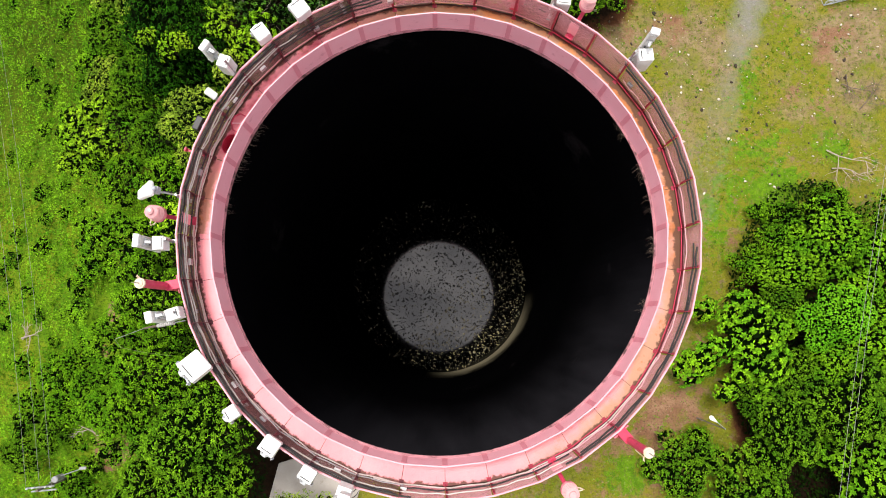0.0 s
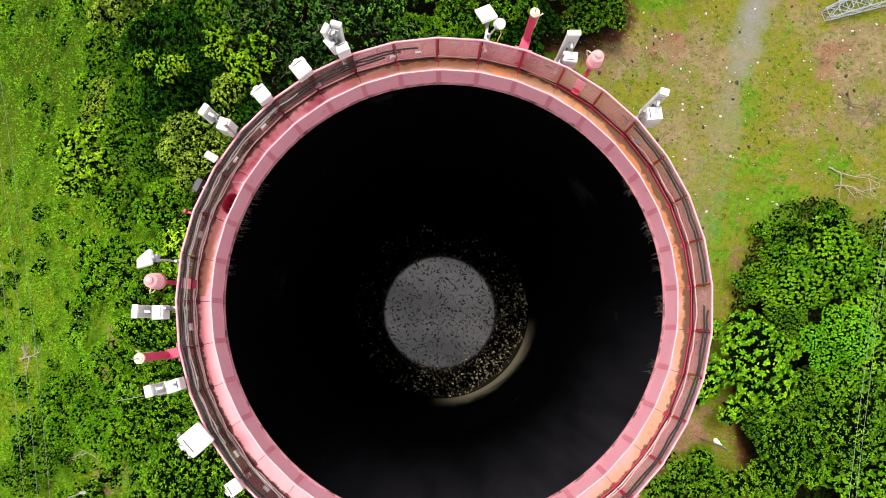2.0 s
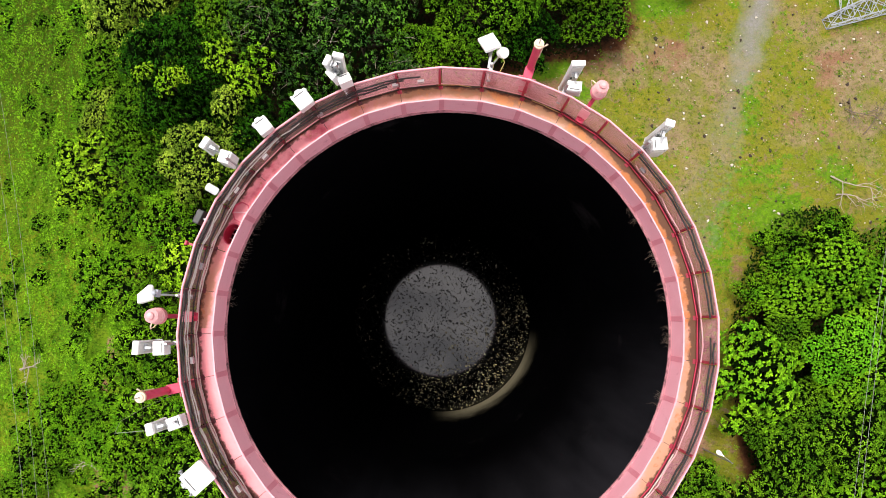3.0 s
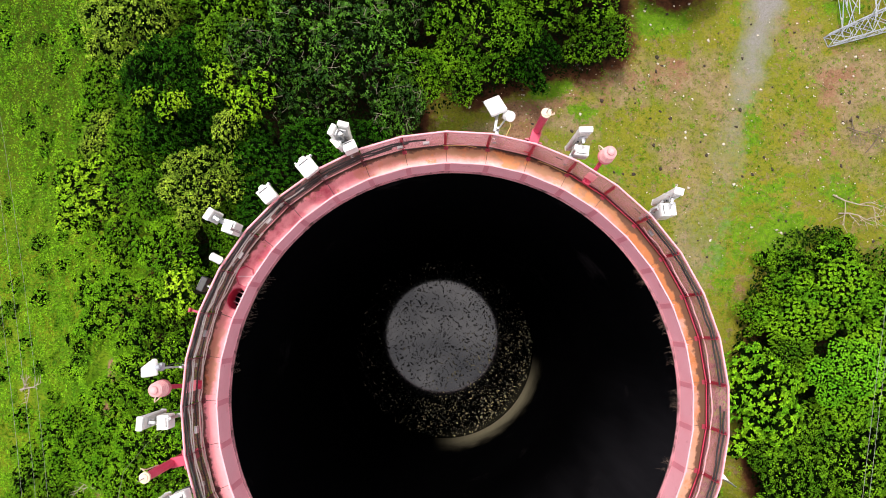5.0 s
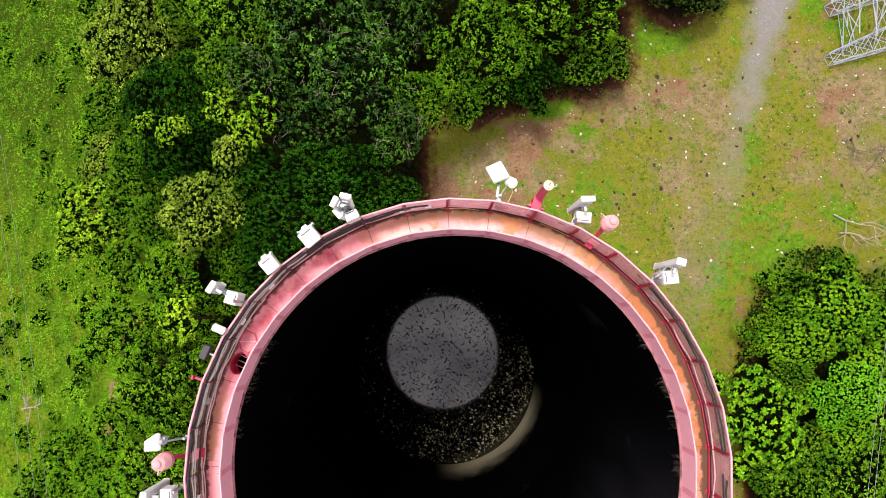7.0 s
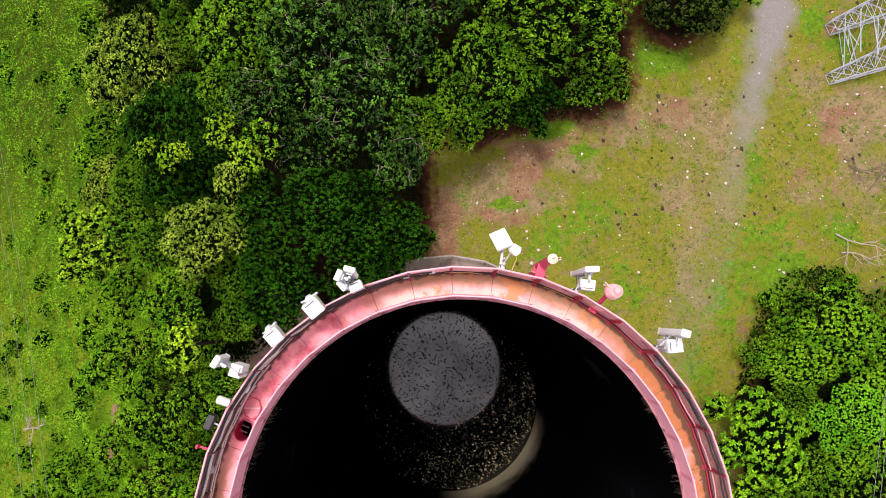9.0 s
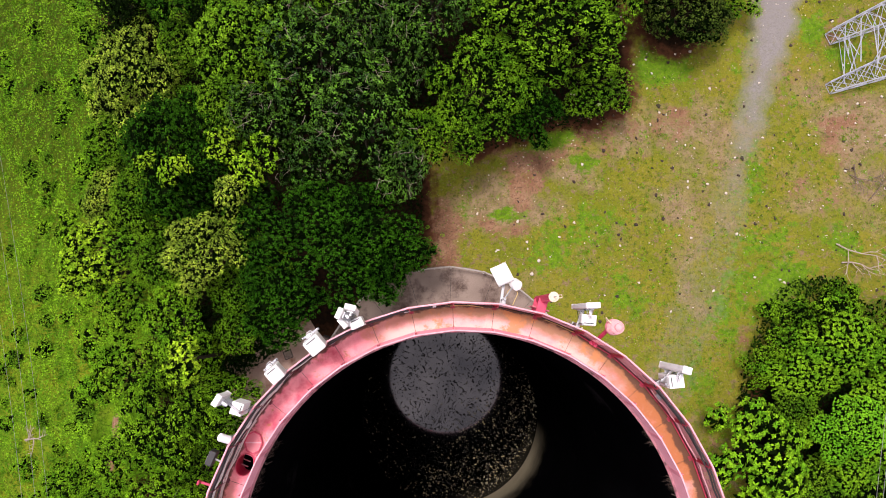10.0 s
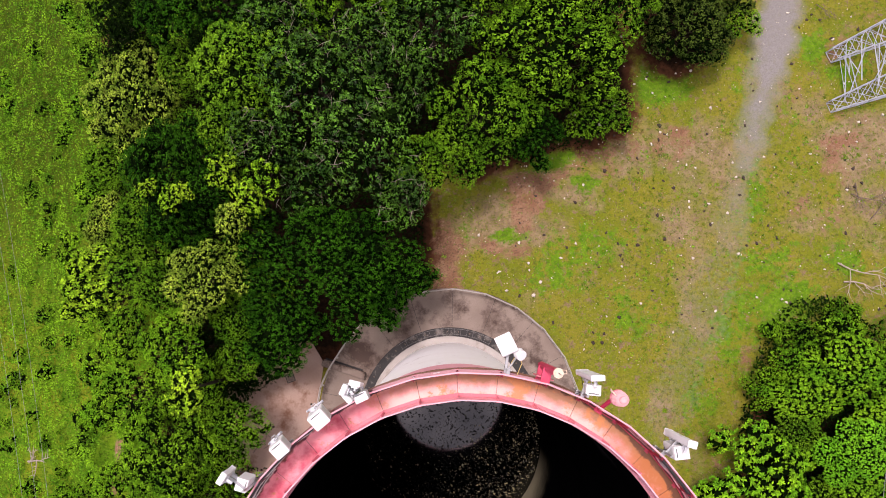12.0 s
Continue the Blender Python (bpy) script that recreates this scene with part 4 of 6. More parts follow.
def dish_antenna(az):
    a = thing("dish_antenna", "white tapered dish antenna on a galvanised arm", "antenna", on_rail(az), "antennas round the railing")
    clamp_pole(a, -0.7, 0.1, x=0.04)
    part("arm", tube(bmesh.new(), [(0.04, 0, 0.02), (0.2, 0.01, 0.25), (0.36, 0.04, 0.42)], 0.024, 8), STEEL, a)
    shell = box(bmesh.new(), (0, 0, 0), (0.46, 0.4, 0.12), 0.04)
    for v in shell.verts:
        v.co.y = v.co.y * (0.72 - 0.9 * v.co.x) + 0.05 * v.co.x
        v.co.z += 0.5 * v.co.y ** 2 - 0.3 * v.co.x ** 2
    dish = part("reflector", shell, WHITE, a, "white tapered reflector", m=pose(0.52, 0.08, 0.5, 14, 28, 24))
    part("rear_hub", rod(bmesh.new(), (-0.2, 0, -0.02), (-0.3, 0, -0.04), 0.06, 0.04, seg=12), LATTICE, dish)
    part("radio_unit", radio_shell((0.1, 0.16, 0.16)), LATTICE, a, m=Matrix.Translation((0.33, 0.0, 0.4)))
    lead(a, [(0.33, 0, 0.32), (0.2, -0.05, 0.1), (0.02, -0.08, -0.1)])
    return a


def flat_plate_radio(az):
    a = thing("flat_plate_antenna", "square white plate antenna with a small drum antenna", "antenna", on_rail(az), "antennas round the railing")
    clamp_pole(a, -0.7, 0.1, x=0.12, r=0.03)
    part("plate", box(bmesh.new(), (0, 0, 0), (0.09, 0.4, 0.5), 0.02), WHITE, a, "square white plate", m=pose(0.68, 0.13, -0.06, 0, -64, 32))
    part("bracket", box(box(bmesh.new(), (0.36, 0.05, -0.2), (0.5, 0.07, 0.07), 0.01), (0.54, 0.08, -0.26), (0.06, 0.05, 0.24), 0.01), STEEL, a)
    drum = part("drum", rod(bmesh.new(), (0, 0, -0.08), (0, 0, 0.08), 0.125, seg=28), WHITE, a, "round white drum", m=pose(0.5, -0.22, -0.08, 30, -25, 0))
    part("drum_face", rod(bmesh.new(), (0, 0, 0.08), (0, 0, 0.088), 0.105, seg=28), WHITE, drum)
    part("drum_arm", rod(bmesh.new(), (0.12, 0, -0.1), (0.48, -0.18, -0.12), 0.02, seg=8), STEEL, a)
    for k in (0, 1):
        lead(a, [(0.46 - 0.06 * k, -0.22 + 0.1 * k, -0.18), (0.3, -0.3 + 0.24 * k, -0.14), (0.03, -0.22 + 0.18 * k, -0.12), (-0.03, -0.2 + 0.2 * k, -0.4)], 0.009, YELLOW, "yellow_lead")
    return a


def cluster(az, words, turns=(42, -38, 108)):
    a = thing("antenna_cluster", words, "antenna", on_rail(az), "antennas round the railing")
    clamp_pole(a, -0.8, 0.85, x=0.2, r=0.035)
    for k, t in enumerate(turns):
        d = 0.17
        at = Matrix.Translation((0.2 + d * math.cos(radians(t)), d * math.sin(radians(t)), 0.62 - 0.12 * k)) @ tilt(0, 0, t) @ tilt(0, 8)
        p = part("panel", panel_shell((0.11, 0.24, (0.5, 0.7, 0.45)[k])), WHITE, a, "white plastic panel", m=at)
        dress_panel(p, (0.11, 0.24, (0.5, 0.7, 0.45)[k]))
        part("tilt_bracket", box(bmesh.new(), (-0.12, 0, 0.05), (0.12, 0.06, 0.08), 0.01), BRIGHT_STEEL, p)
    radio("radio_unit", (0.2, 0.3, 0.36), a, "white finned radio unit", pose(0.02, -0.06, 0.24, 0, 0, 180), WHITE)
    connectors(a, (0.2, 0.05, 0.42))
    for k in range(3):
        lead(a, [(0.2, 0.08 * k - 0.08, 0.4), (0.1, 0.1 * k, 0.05), (-0.03, 0.14 + 0.05 * k, -0.2), (-0.04, 0.4, -0.3)], 0.01)
    return a


panel_antenna(42.0, (0.15, 0.2, 1.4), (0.56, 0.0, -0.02), (0.34, 0.3, 0.66), (0.34, -0.2, -0.2), "white panel antenna and radio box at the rusty walkway", turn=30, box_turn=-38)
beacon(56.8)
panel_antenna(63.2, (0.12, 0.3, 1.5), (0.54, 0.0, -0.22), (0.24, 0.34, 0.34), (0.26, -0.16, -0.15), "tall pale panel antenna with a small white radio box", turn=27, box_turn=20)
red_mast(71.9)
flat_plate_radio(80.2)
cluster(113.2, "cluster of three white panel antennas on one pole")
link_box(122.6, (0.36, 0.38, 0.4), (0.08, 0, 0.2), "cube-shaped white link radio above the black cables", turn=6)
link_box(132.6, (0.32, 0.33, 0.4), (0.12, 0, 0.24), "cube-shaped white link radio with a side fitting", turn=-4)
panel_antenna(142.6, (0.12, 0.26, 0.6), (0.6, 0.02, 0.45), (0.26, 0.28, 0.5), (0.2, 0.0, 0.2), "white panel antenna crossed by a long radio box", turn=5, box_turn=20)
small = thing("drum_antenna", "small white drum antenna beside the railing", "antenna", on_rail(149.6), "antennas round the railing")
clamp_pole(small, -0.5, 0.12, x=0.06)
part("drum", rod(rod(bmesh.new(), (0.02, 0, 0.1), (0.2, 0, 0.24), 0.09, seg=24), (0.2, 0, 0.24), (0.215, 0, 0.252), 0.075, seg=24), WHITE, small, "white plastic drum")
flood = thing("floodlight", "black floodlight hung outside the railing", "floodlight", on_rail(156.0))
part("lamp_body", box(bmesh.new(), (0.3, 0, -0.42), (0.16, 0.34, 0.24), 0.02), BLACK, flood, "black metal body")
part("lamp_glass", box(bmesh.new(), (0.384, 0, -0.42), (0.006, 0.28, 0.18), 0.002), GREY, flood)
part("yoke", box(bmesh.new(), (0.12, 0, -0.42), (0.26, 0.04, 0.04), 0.006), STEEL, flood)
stub = thing("cable_bracket", "small red steel bracket outside the railing", "bracket", on_rail(162.0))
part("arm", box(box(bmesh.new(), (0.2, 0, -0.62), (0.46, 0.05, 0.05), 0.008), (0.42, 0, -0.57), (0.05, 0.1, 0.12), 0.01), RED, stub)
dish_antenna(173.0)
beacon(177.4)
panel_antenna(182.9, (0.12, 0.28, 1.1), (0.6, 0.04, 0.05), (0.24, 0.3, 0.34), (0.24, 0.08, 0.18), "white panel antenna with a grilled radio box", turn=-6)
red_mast(192.1)
panel_antenna(198.4, (0.14, 0.24, 0.7), (0.52, -0.03, 0.3), (0.3, 0.26, 0.3), (0.14, 0.02, 0.22), "white panel antenna and a white radio cube", turn=-4)
link_box(210.0, (0.5, 0.52, 0.42), (0.16, 0.02, 0.22), "large white link radio beside a wire insulator", turn=12, lean=-18)
link_box(222.2, (0.26, 0.3, 0.3), (0.1, 0, 0.12), "small white link radio over pale conduits", turn=-8)
link_box(232.6, (0.34, 0.38, 0.3), (0.02, 0, 0.14), "flat white link radio over pale conduits", turn=4)
link_box(242.2, (0.28, 0.34, 0.26), (0.08, 0, 0.14), "small white link radio above the concrete pad", turn=-4)
cluster(251.0, "cluster of small white panels by the black conduits", turns=(60, 180, 300))
beacon(296.0)
red_mast(311.6)

insulator = thing("insulator_string", "ribbed insulator string holding a thin wire", "insulator", pose(-5.96, -2.12, 29.32, 0, 0, 190))
ribs = bmesh.new()
for k in range(9):
    rod(ribs, (0.18 + 0.05 * k, 0, -0.04 - 0.01 * k), (0.205 + 0.05 * k, 0, -0.045 - 0.01 * k), 0.05, 0.035, seg=14)
part("ribbed_body", ribs, WHITE, insulator, "ribbed white insulator discs")
part("hook", rod(bmesh.new(), (-0.1, 0, 0), (0.18, 0, -0.035), 0.014, seg=8), STEEL, insulator)
part("end_fitting", rod(bmesh.new(), (0.62, 0, -0.13), (0.95, 0, -0.2), 0.03, 0.02, seg=10), BARK, insulator)
part("wire", tube(bmesh.new(), [(0.95, 0, -0.2), (2.4, 0.05, -1.6), (4.6, 0.1, -6.0), (7.5, 0.2, -13.5), (11, 0.4, -24)], 0.006, 5), GREY, insulator)

# cables clipped along the railing and walkway


def ring_line(a0, a1, r, z, wave=0.0, step=2.5, seed=0):
    rng = random.Random(seed)
    n = max(2, int(abs(a1 - a0) / step))
    pts = []
    for i in range(n + 1):
        a = a0 + (a1 - a0) * i / n
        k = (a - FIRST - 5 + 3600) % 10
        side = min(k, 10 - k)
        fl = math.cos(radians(5)) / math.cos(radians(side))
        rr = r * fl + rng.uniform(-wave, wave)
        pts.append((rr * math.cos(radians(a)), rr * math.sin(radians(a)), z + rng.uniform(-wave, wave) * 0.7))
    return pts


def cable(words, a0, a1, r, z, thick, mat, wave=0.012, seed=0):
    ob = part("cable", tube(bmesh.new(), ring_line(a0, a1, r, z, wave, seed=seed), thick, 6), mat)
    tagged(ob, words, "cable", "cables along the railing")


BLACKS, PALES = "thick black cable clipped along the pink railing", "pale grey conduit along the walkway edge"
for k, (a0, a1, r, z) in enumerate(((42, 2, 5.955, 29.6), (41, 1, 5.945, 29.48), (-4, -62, 5.955, 29.6), (-3, -58, 5.945, 29.48), (96, 128, 5.96, 29.42), (100, 131, 5.95, 29.3),
                                    (104, 135, 5.96, 29.14), (126, 264, 5.965, 29.66), (131, 260, 5.955, 29.58), (142, 215, 5.95, 29.12), (300, 262, 5.95, 29.1))):
    cable(BLACKS, a0, a1, r, z, 0.022 if k < 7 else 0.019, BLACK, 0.014, k)
for k, (a0, a1, r, z) in enumerate(((40, -70, 5.95, 29.02), (132, 222, 5.95, 29.46), (126, 214, 5.945, 29.37), (140, 228, 5.93, 28.97), (146, 264, 5.925, 28.87), (206, 262, 5.93, 29.0), (236, 300, 5.95, 29.4), (255, 330, 5.93, 28.95))):
    cable(PALES, a0, a1, r, z, 0.0155, GREY if k == 5 else EDGE if k == 0 else PIPE, 0.018, 40 + k)
for k, a0 in enumerate((60, 74, 84, 92)):
    cable("thin brown wire along the foot of the railing", a0, a0 + 9 + 3 * (k % 2), 5.93, 28.8 + 0.03 * k, 0.008, BLACK if k % 2 else YELLOW, 0.02, 70 + k)
for k, az in enumerate((38, 96, 102, 121, 137, 147, 166, 187, 217, 227, 247, 262)):
    jb = thing("junction_box", "grey junction box on the railing conduits", "junction box", on_rail(az, 5.95, 29.1), "junction boxes on the railing")
    part("body", box(bmesh.new(), (0, 0, 0), (0.07, 0.16, 0.12), 0.012), WHITE if k % 3 else GREY, jb)
    part("lid", box(bmesh.new(), (-0.037, 0, 0), (0.006, 0.14, 0.1), 0.002), GREY, jb)

# ladder hatch in the walkway, its lid swung back
hatch = thing("floor_hatch", "oval red hatch in the walkway with a ladder below", "hatch", pose(0, 0, FLOOR_Z, 0, 0, HATCH_AZ))
oval = Matrix.Translation((HATCH_R, 0, 0)) @ Matrix.Diagonal((HATCH_RX / 0.2, HATCH_RY / 0.2, 1, 1))
part("coaming", lathe(bmesh.new(), [(0.197, -0.5), (0.212, -0.5), (0.212, 0.03), (0.197, 0.03)], 28), RED, hatch, "crimson hatch ring", m=oval)
# black disc stands in for the shade under the open hatch
part("well", lathe(bmesh.new(), [(0, -0.5), (0.2, -0.5)], 28, closed=False), LINER, hatch, "black disc in place of the shade below", m=oval)
for k in range(3):
    part("rung", rod(bmesh.new(), (HATCH_R - 0.03, -0.14 + 0.13 * k, -0.3), (HATCH_R + 0.15, -0.14 + 0.13 * k, -0.3), 0.012, seg=6), EDGE, hatch)
lid_bm = bmesh.new()
bmesh.ops.create_cone(lid_bm, cap_ends=True, segments=8, radius1=0.25, radius2=0.25, depth=0.014, matrix=Matrix.Diagonal((0.86, 1.06, 1, 1)))
lid = part("lid", lid_bm, PINK, hatch, "red steel lid swung back", m=pose(HATCH_R + 0.01, -0.56, 0.05, 4, 0, 22))
part("lid_rim", lathe(bmesh.new(), ring_outline(0.225, 0.255, 0.0, 0.035), 8), RED, lid, m=Matrix.Diagonal((0.86, 1.06, 1, 1)))
part("lid_stiffener", box(bmesh.new(), (0, 0, 0.02), (0.38, 0.03, 0.024), 0.003), EDGE, lid)

# roots and dry grass hanging over the lip
rng_roots = random.Random(3)
tufts = bmesh.new()
for az in (8, 16, 17, 30, -3, -4, -20, 150, 152, 158, 163, 172):
    for k in range(14):
        a = radians(az + rng_roots.uniform(-2.4, 2.4))
        r = R_HOLE - 0.01
        q = rng_roots.uniform(0.03, 0.16)
        pts = [(r * math.cos(a), r * math.sin(a), FLOOR_Z), ((r - q * 0.6) * math.cos(a + 0.01), (r - q * 0.6) * math.sin(a + 0.01), FLOOR_Z + rng_roots.uniform(-0.1, 0.05)),
               ((r - q) * math.cos(a + rng_roots.uniform(-0.03, 0.03)), (r - q) * math.sin(a), FLOOR_Z - rng_roots.uniform(0.05, 0.25))]
        tube(tufts, pts, [0.0032, 0.0026, 0.0012], 3)
tagged(part("dry_grass", tufts, BARK), "dry grass hanging over the tank mouth", "grass", kind="stuff")

# ---- round the foot of the tank ----
apron = part("pavement", lathe(bmesh.new(), [(6.5, -0.3), (9.35, -0.3), (9.35, 0.16), (6.5, 0.16)], 96), CONCRETE)
tagged(apron, "stained concrete apron round the tank foot", "pavement", kind="structure")
gutter = part("gutter", lathe(bmesh.new(), [(5.85, -0.3), (6.5, -0.3), (6.5, 0.1), (5.85, 0.1)], 96), GUTTER)
tagged(gutter, "dark gutter round the tank footing", "gutter", kind="structure")
for k in range(18):
    part("joint", box(bmesh.new(), (7.95, 0, 0.158), (2.7, 0.02, 0.012)), DARKCON, apron, m=spin(7 + 20 * k))


for k in range(16):
    part("grate_bar", box(bmesh.new(), (6.2, 0, 0.112), (0.5, 0.016, 0.016), 0.003), DULL_STEEL, gutter, m=spin(60 + 4.2 * k))
for r in (6.0, 6.4):
    part("grate_edge", lathe(bmesh.new(), ring_outline(r - 0.012, r + 0.012, 0.104, 0.12), 40, 60, 64), DULL_STEEL, gutter)


def slab(name, corners, z0, z1, mat, words, category):
    bm = bmesh.new()
    low, high = [bm.verts.new((x, y, z0)) for x, y in corners], [bm.verts.new((x, y, z1)) for x, y in corners]
    bm.faces.new(low[::-1])
    bm.faces.new(high)
    for i in range(len(corners)):
        j = (i + 1) % len(corners)
        bm.faces.new((low[i], low[j], high[j], high[i]))
    bmesh.ops.recalc_face_normals(bm, faces=bm.faces)
    return tagged(part(name, bm, mat), words, category, kind="structure")


slab("terrace", [(-9.0, 4.2), (-9.8, 5.6), (-11.4, 6.4), (-13.4, 6.0), (-15.0, 4.6), (-15.9, 2.4), (-16.1, 0.0), (-15.9, -2.8), (-14.6, -5.2), (-8.6, -4.6), (-9.3, -1), (-9.4, 1.5)], -0.3, 0.12, APRON, "earth-stained concrete terrace beside the tank", "pavement")
slab("pad", [(-11.2, -12.2), (-7.2, -11.0), (-5.4, -13.6), (-6.4, -17.0), (-12.2, -16.2)], -0.3, 0.15, PADCON, "pale concrete pad below the tank", "pavement")
low_wall = thing("low_wall", "low concrete wall between terrace and apron", "wall", pose(-7.51, 3.73, 0.12, 0, 0, 160.9))
part("core", box(bmesh.new(), (0, 0, 0.2), (3.1, 0.5, 0.46), 0.03), CONCRETE, low_wall)
part("coping", box(bmesh.new(), (0, 0.02, 0.46), (3.2, 0.36, 0.08), 0.02), CONCRETE, low_wall)
part("drain_slot", box(bmesh.new(), (0.1, -0.32, 0.1), (2.8, 0.12, 0.06), 0.01), DARKCON, low_wall)
cover_plate = thing("manhole_cover", "square concrete manhole cover on the terrace", "manhole cover", pose(-11.4, 3.2, 0.12, 0, 0, 20))
part("frame", box(bmesh.new(), (0, 0, 0.015), (0.62, 0.62, 0.03), 0.008), DARKCON, cover_plate)
part("lid", box(bmesh.new(), (0, 0, 0.03), (0.52, 0.52, 0.04), 0.01), CONCRETE, cover_plate)
loops = thing("loose_cable", "loops of thin black cable lying on the terrace", "cable")
for k in range(3):
    pts = [(-13.9 + 0.35 * k + 0.5 * math.sin(i * 0.55 + k), -1.0 + 0.3 * i * (1 - 0.2 * k), 0.14 + 0.01 * (i % 2)) for i in range(-4, 8)]
    part("strand", tube(bmesh.new(), pts, 0.014, 5), BLACK, loops)
for x, y, s in ((-12.6, -0.2, 0.11), (-9.9, 1.3, 0.1), (-12.75, -0.35, 0.07)):
    bm = bmesh.new()
    bmesh.ops.create_icosphere(bm, subdivisions=2, radius=s)
    for v in bm.verts:
        v.co *= 0.8 + 0.5 * noise.noise(v.co * 9)
        v.co.z *= 0.5
    tagged(part("clod", bm, DUNG, m=pose(x, y, 0.15)), "dark clod lying on the terrace", "clod")

# pipe fence along the outer edge of the apron
fence = thing("pipe_fence", "grey pipe fence along the apron edge", "fence")
FENCE_R, FENCE_Z = 9.25, 0.16


def fence_run(corners, mid_posts=True):
    """Two pipe rails and their posts along a line of corners."""
    for p, q in zip(corners, corners[1:]):
        for h, name, r in ((1.05, "top_pipe", 0.034), (0.55, "middle_pipe", 0.028)):
            part(name, rod(bmesh.new(), (*p, FENCE_Z + h), (*q, FENCE_Z + h), r, seg=8), FENCE_PIPE, fence)
        if mid_posts:
            x, y = (p[0] + q[0]) / 2, (p[1] + q[1]) / 2
            part("fence_post", rod(bmesh.new(), (x, y, FENCE_Z), (x, y, FENCE_Z + 1.05), 0.028, seg=8), FENCE_PIPE, fence)
    for x, y in corners:
        part("fence_post", rod(bmesh.new(), (x, y, FENCE_Z), (x, y, FENCE_Z + 1.08), 0.036, seg=8), FENCE_PIPE, fence)
        part("base_flange", rod(bmesh.new(), (x, y, FENCE_Z), (x, y, FENCE_Z + 0.02), 0.08, seg=10), FENCE_PIPE, fence)


fence_run([(FENCE_R * math.cos(radians(12 + 15 * i)), FENCE_R * math.sin(radians(12 + 15 * i))) for i in range(7)])
fence_run([(-9.28, -0.6), (-9.3, 1.26), (-9.05, 2.62), (-8.52, 3.77), (-8.0, 4.55), (-7.2, 5.72), (-6.25, 6.8), (-5.6, 7.5)], False)

# ---- on the clearing ----


def lattice(x0, y0, x1, y1, w0, w1, h0, h1, bays, words):
    """A tapered tower section lying on the ground: four chords and their bracing."""
    ob = thing("lattice_section", words, "tower section", group="lattice sections on the grass")
    a, b = Vector((x0, y0)), Vector((x1, y1))
    d = (b - a).normalized()
    s = Vector((-d.y, d.x))
    rows = []
    for i in range(bays + 1):
        t = i / bays
        p, w, h = a + (b - a) * t, w0 + (w1 - w0) * t, h0 + (h1 - h0) * t
        rows.append([Vector((*(p + s * w / 2 * k), z)) for k, z in ((-1, 0.06), (1, 0.06), (1, h), (-1, h))])
    for k in range(4):
        part("chord", tube(bmesh.new(), [r[k] for r in rows], 0.042, 4), LATTICE, ob)
    for i in range(bays):
        for k in range(4):
            j = (k + 1) % 4
            for a_, b_ in ((rows[i][k], rows[i + 1][j]), (rows[i][j], rows[i + 1][k]), (rows[i][k], rows[i][j])):
                part("brace", rod(bmesh.new(), a_, b_, 0.026, seg=4), LATTICE, ob)
    return ob


lattice(30.0, 26.3, 37.5, 29.3, 0.9, 2.2, 0.9, 1.7, 6, "galvanised lattice tower section lying on grass")
lattice(29.6, 22.3, 38.0, 25.2, 0.8, 2.2, 0.7, 1.6, 6, "galvanised lattice tower section lying on bare earth")


def strut_tangle():
    """The crossing struts that tie the two fallen tower legs together."""
    ob = thing("tower_bracing", "tangle of galvanised struts between the tower sections", "tower section", group="lattice sections on the grass")
    rng = random.Random(44)
    for i in range(26):
        t, u = rng.uniform(0.1, 1.0), rng.uniform(-0.25, 0.25)
        low = Vector((29.8 + 7.6 * t, 22.5 + 2.6 * t + rng.uniform(-0.5, 0.9), rng.uniform(0.1, 1.5)))
        high = Vector((30.2 + 7.2 * min(1.05, max(0.05, t + u)), 26.2 + 2.9 * t + rng.uniform(-0.9, 0.5), rng.uniform(0.3, 1.9)))
        if i % 3 == 0:
            low = low.lerp(high, 0.45)
        part("strut", rod(bmesh.new(), low, high, rng.choice((0.022, 0.028, 0.04)), seg=4), LATTICE, ob)


strut_tangle()


def dead_branch(x, y, az, length, seed, words, rise=0.25, depth_of=2, thick=0.06, mat=None, pitch=0):
    rng = random.Random(seed)
    ob = thing("dead_branch", words, "branch", pose(x, y, float(land(np.array(x), np.array(y))) + 0.03, 0, pitch, az))

    def limb(p, a, n, r, depth):
        pts, q = [p], Vector(p)
        for _ in range(4):
            a += rng.uniform(-0.35, 0.35)
            q = q + Vector((math.cos(a), math.sin(a), rng.uniform(-0.05, rise))) * n / 4
            q.z = max(q.z, 0.03)
            pts.append(tuple(q))
        part("limb" if depth == depth_of else "twig", tube(bmesh.new(), pts, [r, r * 0.85, r * 0.65, r * 0.45, r * 0.15], 5), mat or DEADWOOD, ob)
        if depth:
            for k in (1, 2, 3):
                limb(pts[k], a + rng.choice((-1, 1)) * rng.uniform(0.5, 1.1), n * rng.uniform(0.4, 0.65), r * 0.55, depth - 1)

    limb((0, 0, 0.1), 0, length, thick, depth_of)
    return ob


dead_branch(29.0, 10.4, -38, 3.6, 5, "bleached dead branch fallen on the grass")
dead_branch(29.3, 9.0, 10, 2.6, 8, "thin bleached branch fallen by the shrubs")
dead_branch(30.6, 15.6, -30, 2.6, 11, "bare twiggy shrub on bare earth", 0.4, 3, 0.045, BARK)
dead_branch(31.0, 16.4, -70, 2.2, 31, "bare brown twiggy shrub on bare earth", 0.4, 3, 0.04, BARK)
dead_branch(31.8, 13.6, 60, 2.4, 13, "bare twiggy shrub beside the fallen branch", 0.4, 3, 0.04, BARK)
dead_branch(29.4, 30.6, -60, 1.6, 17, "small bare bush beside the gravel track", 0.5, 3, 0.035, BARK)
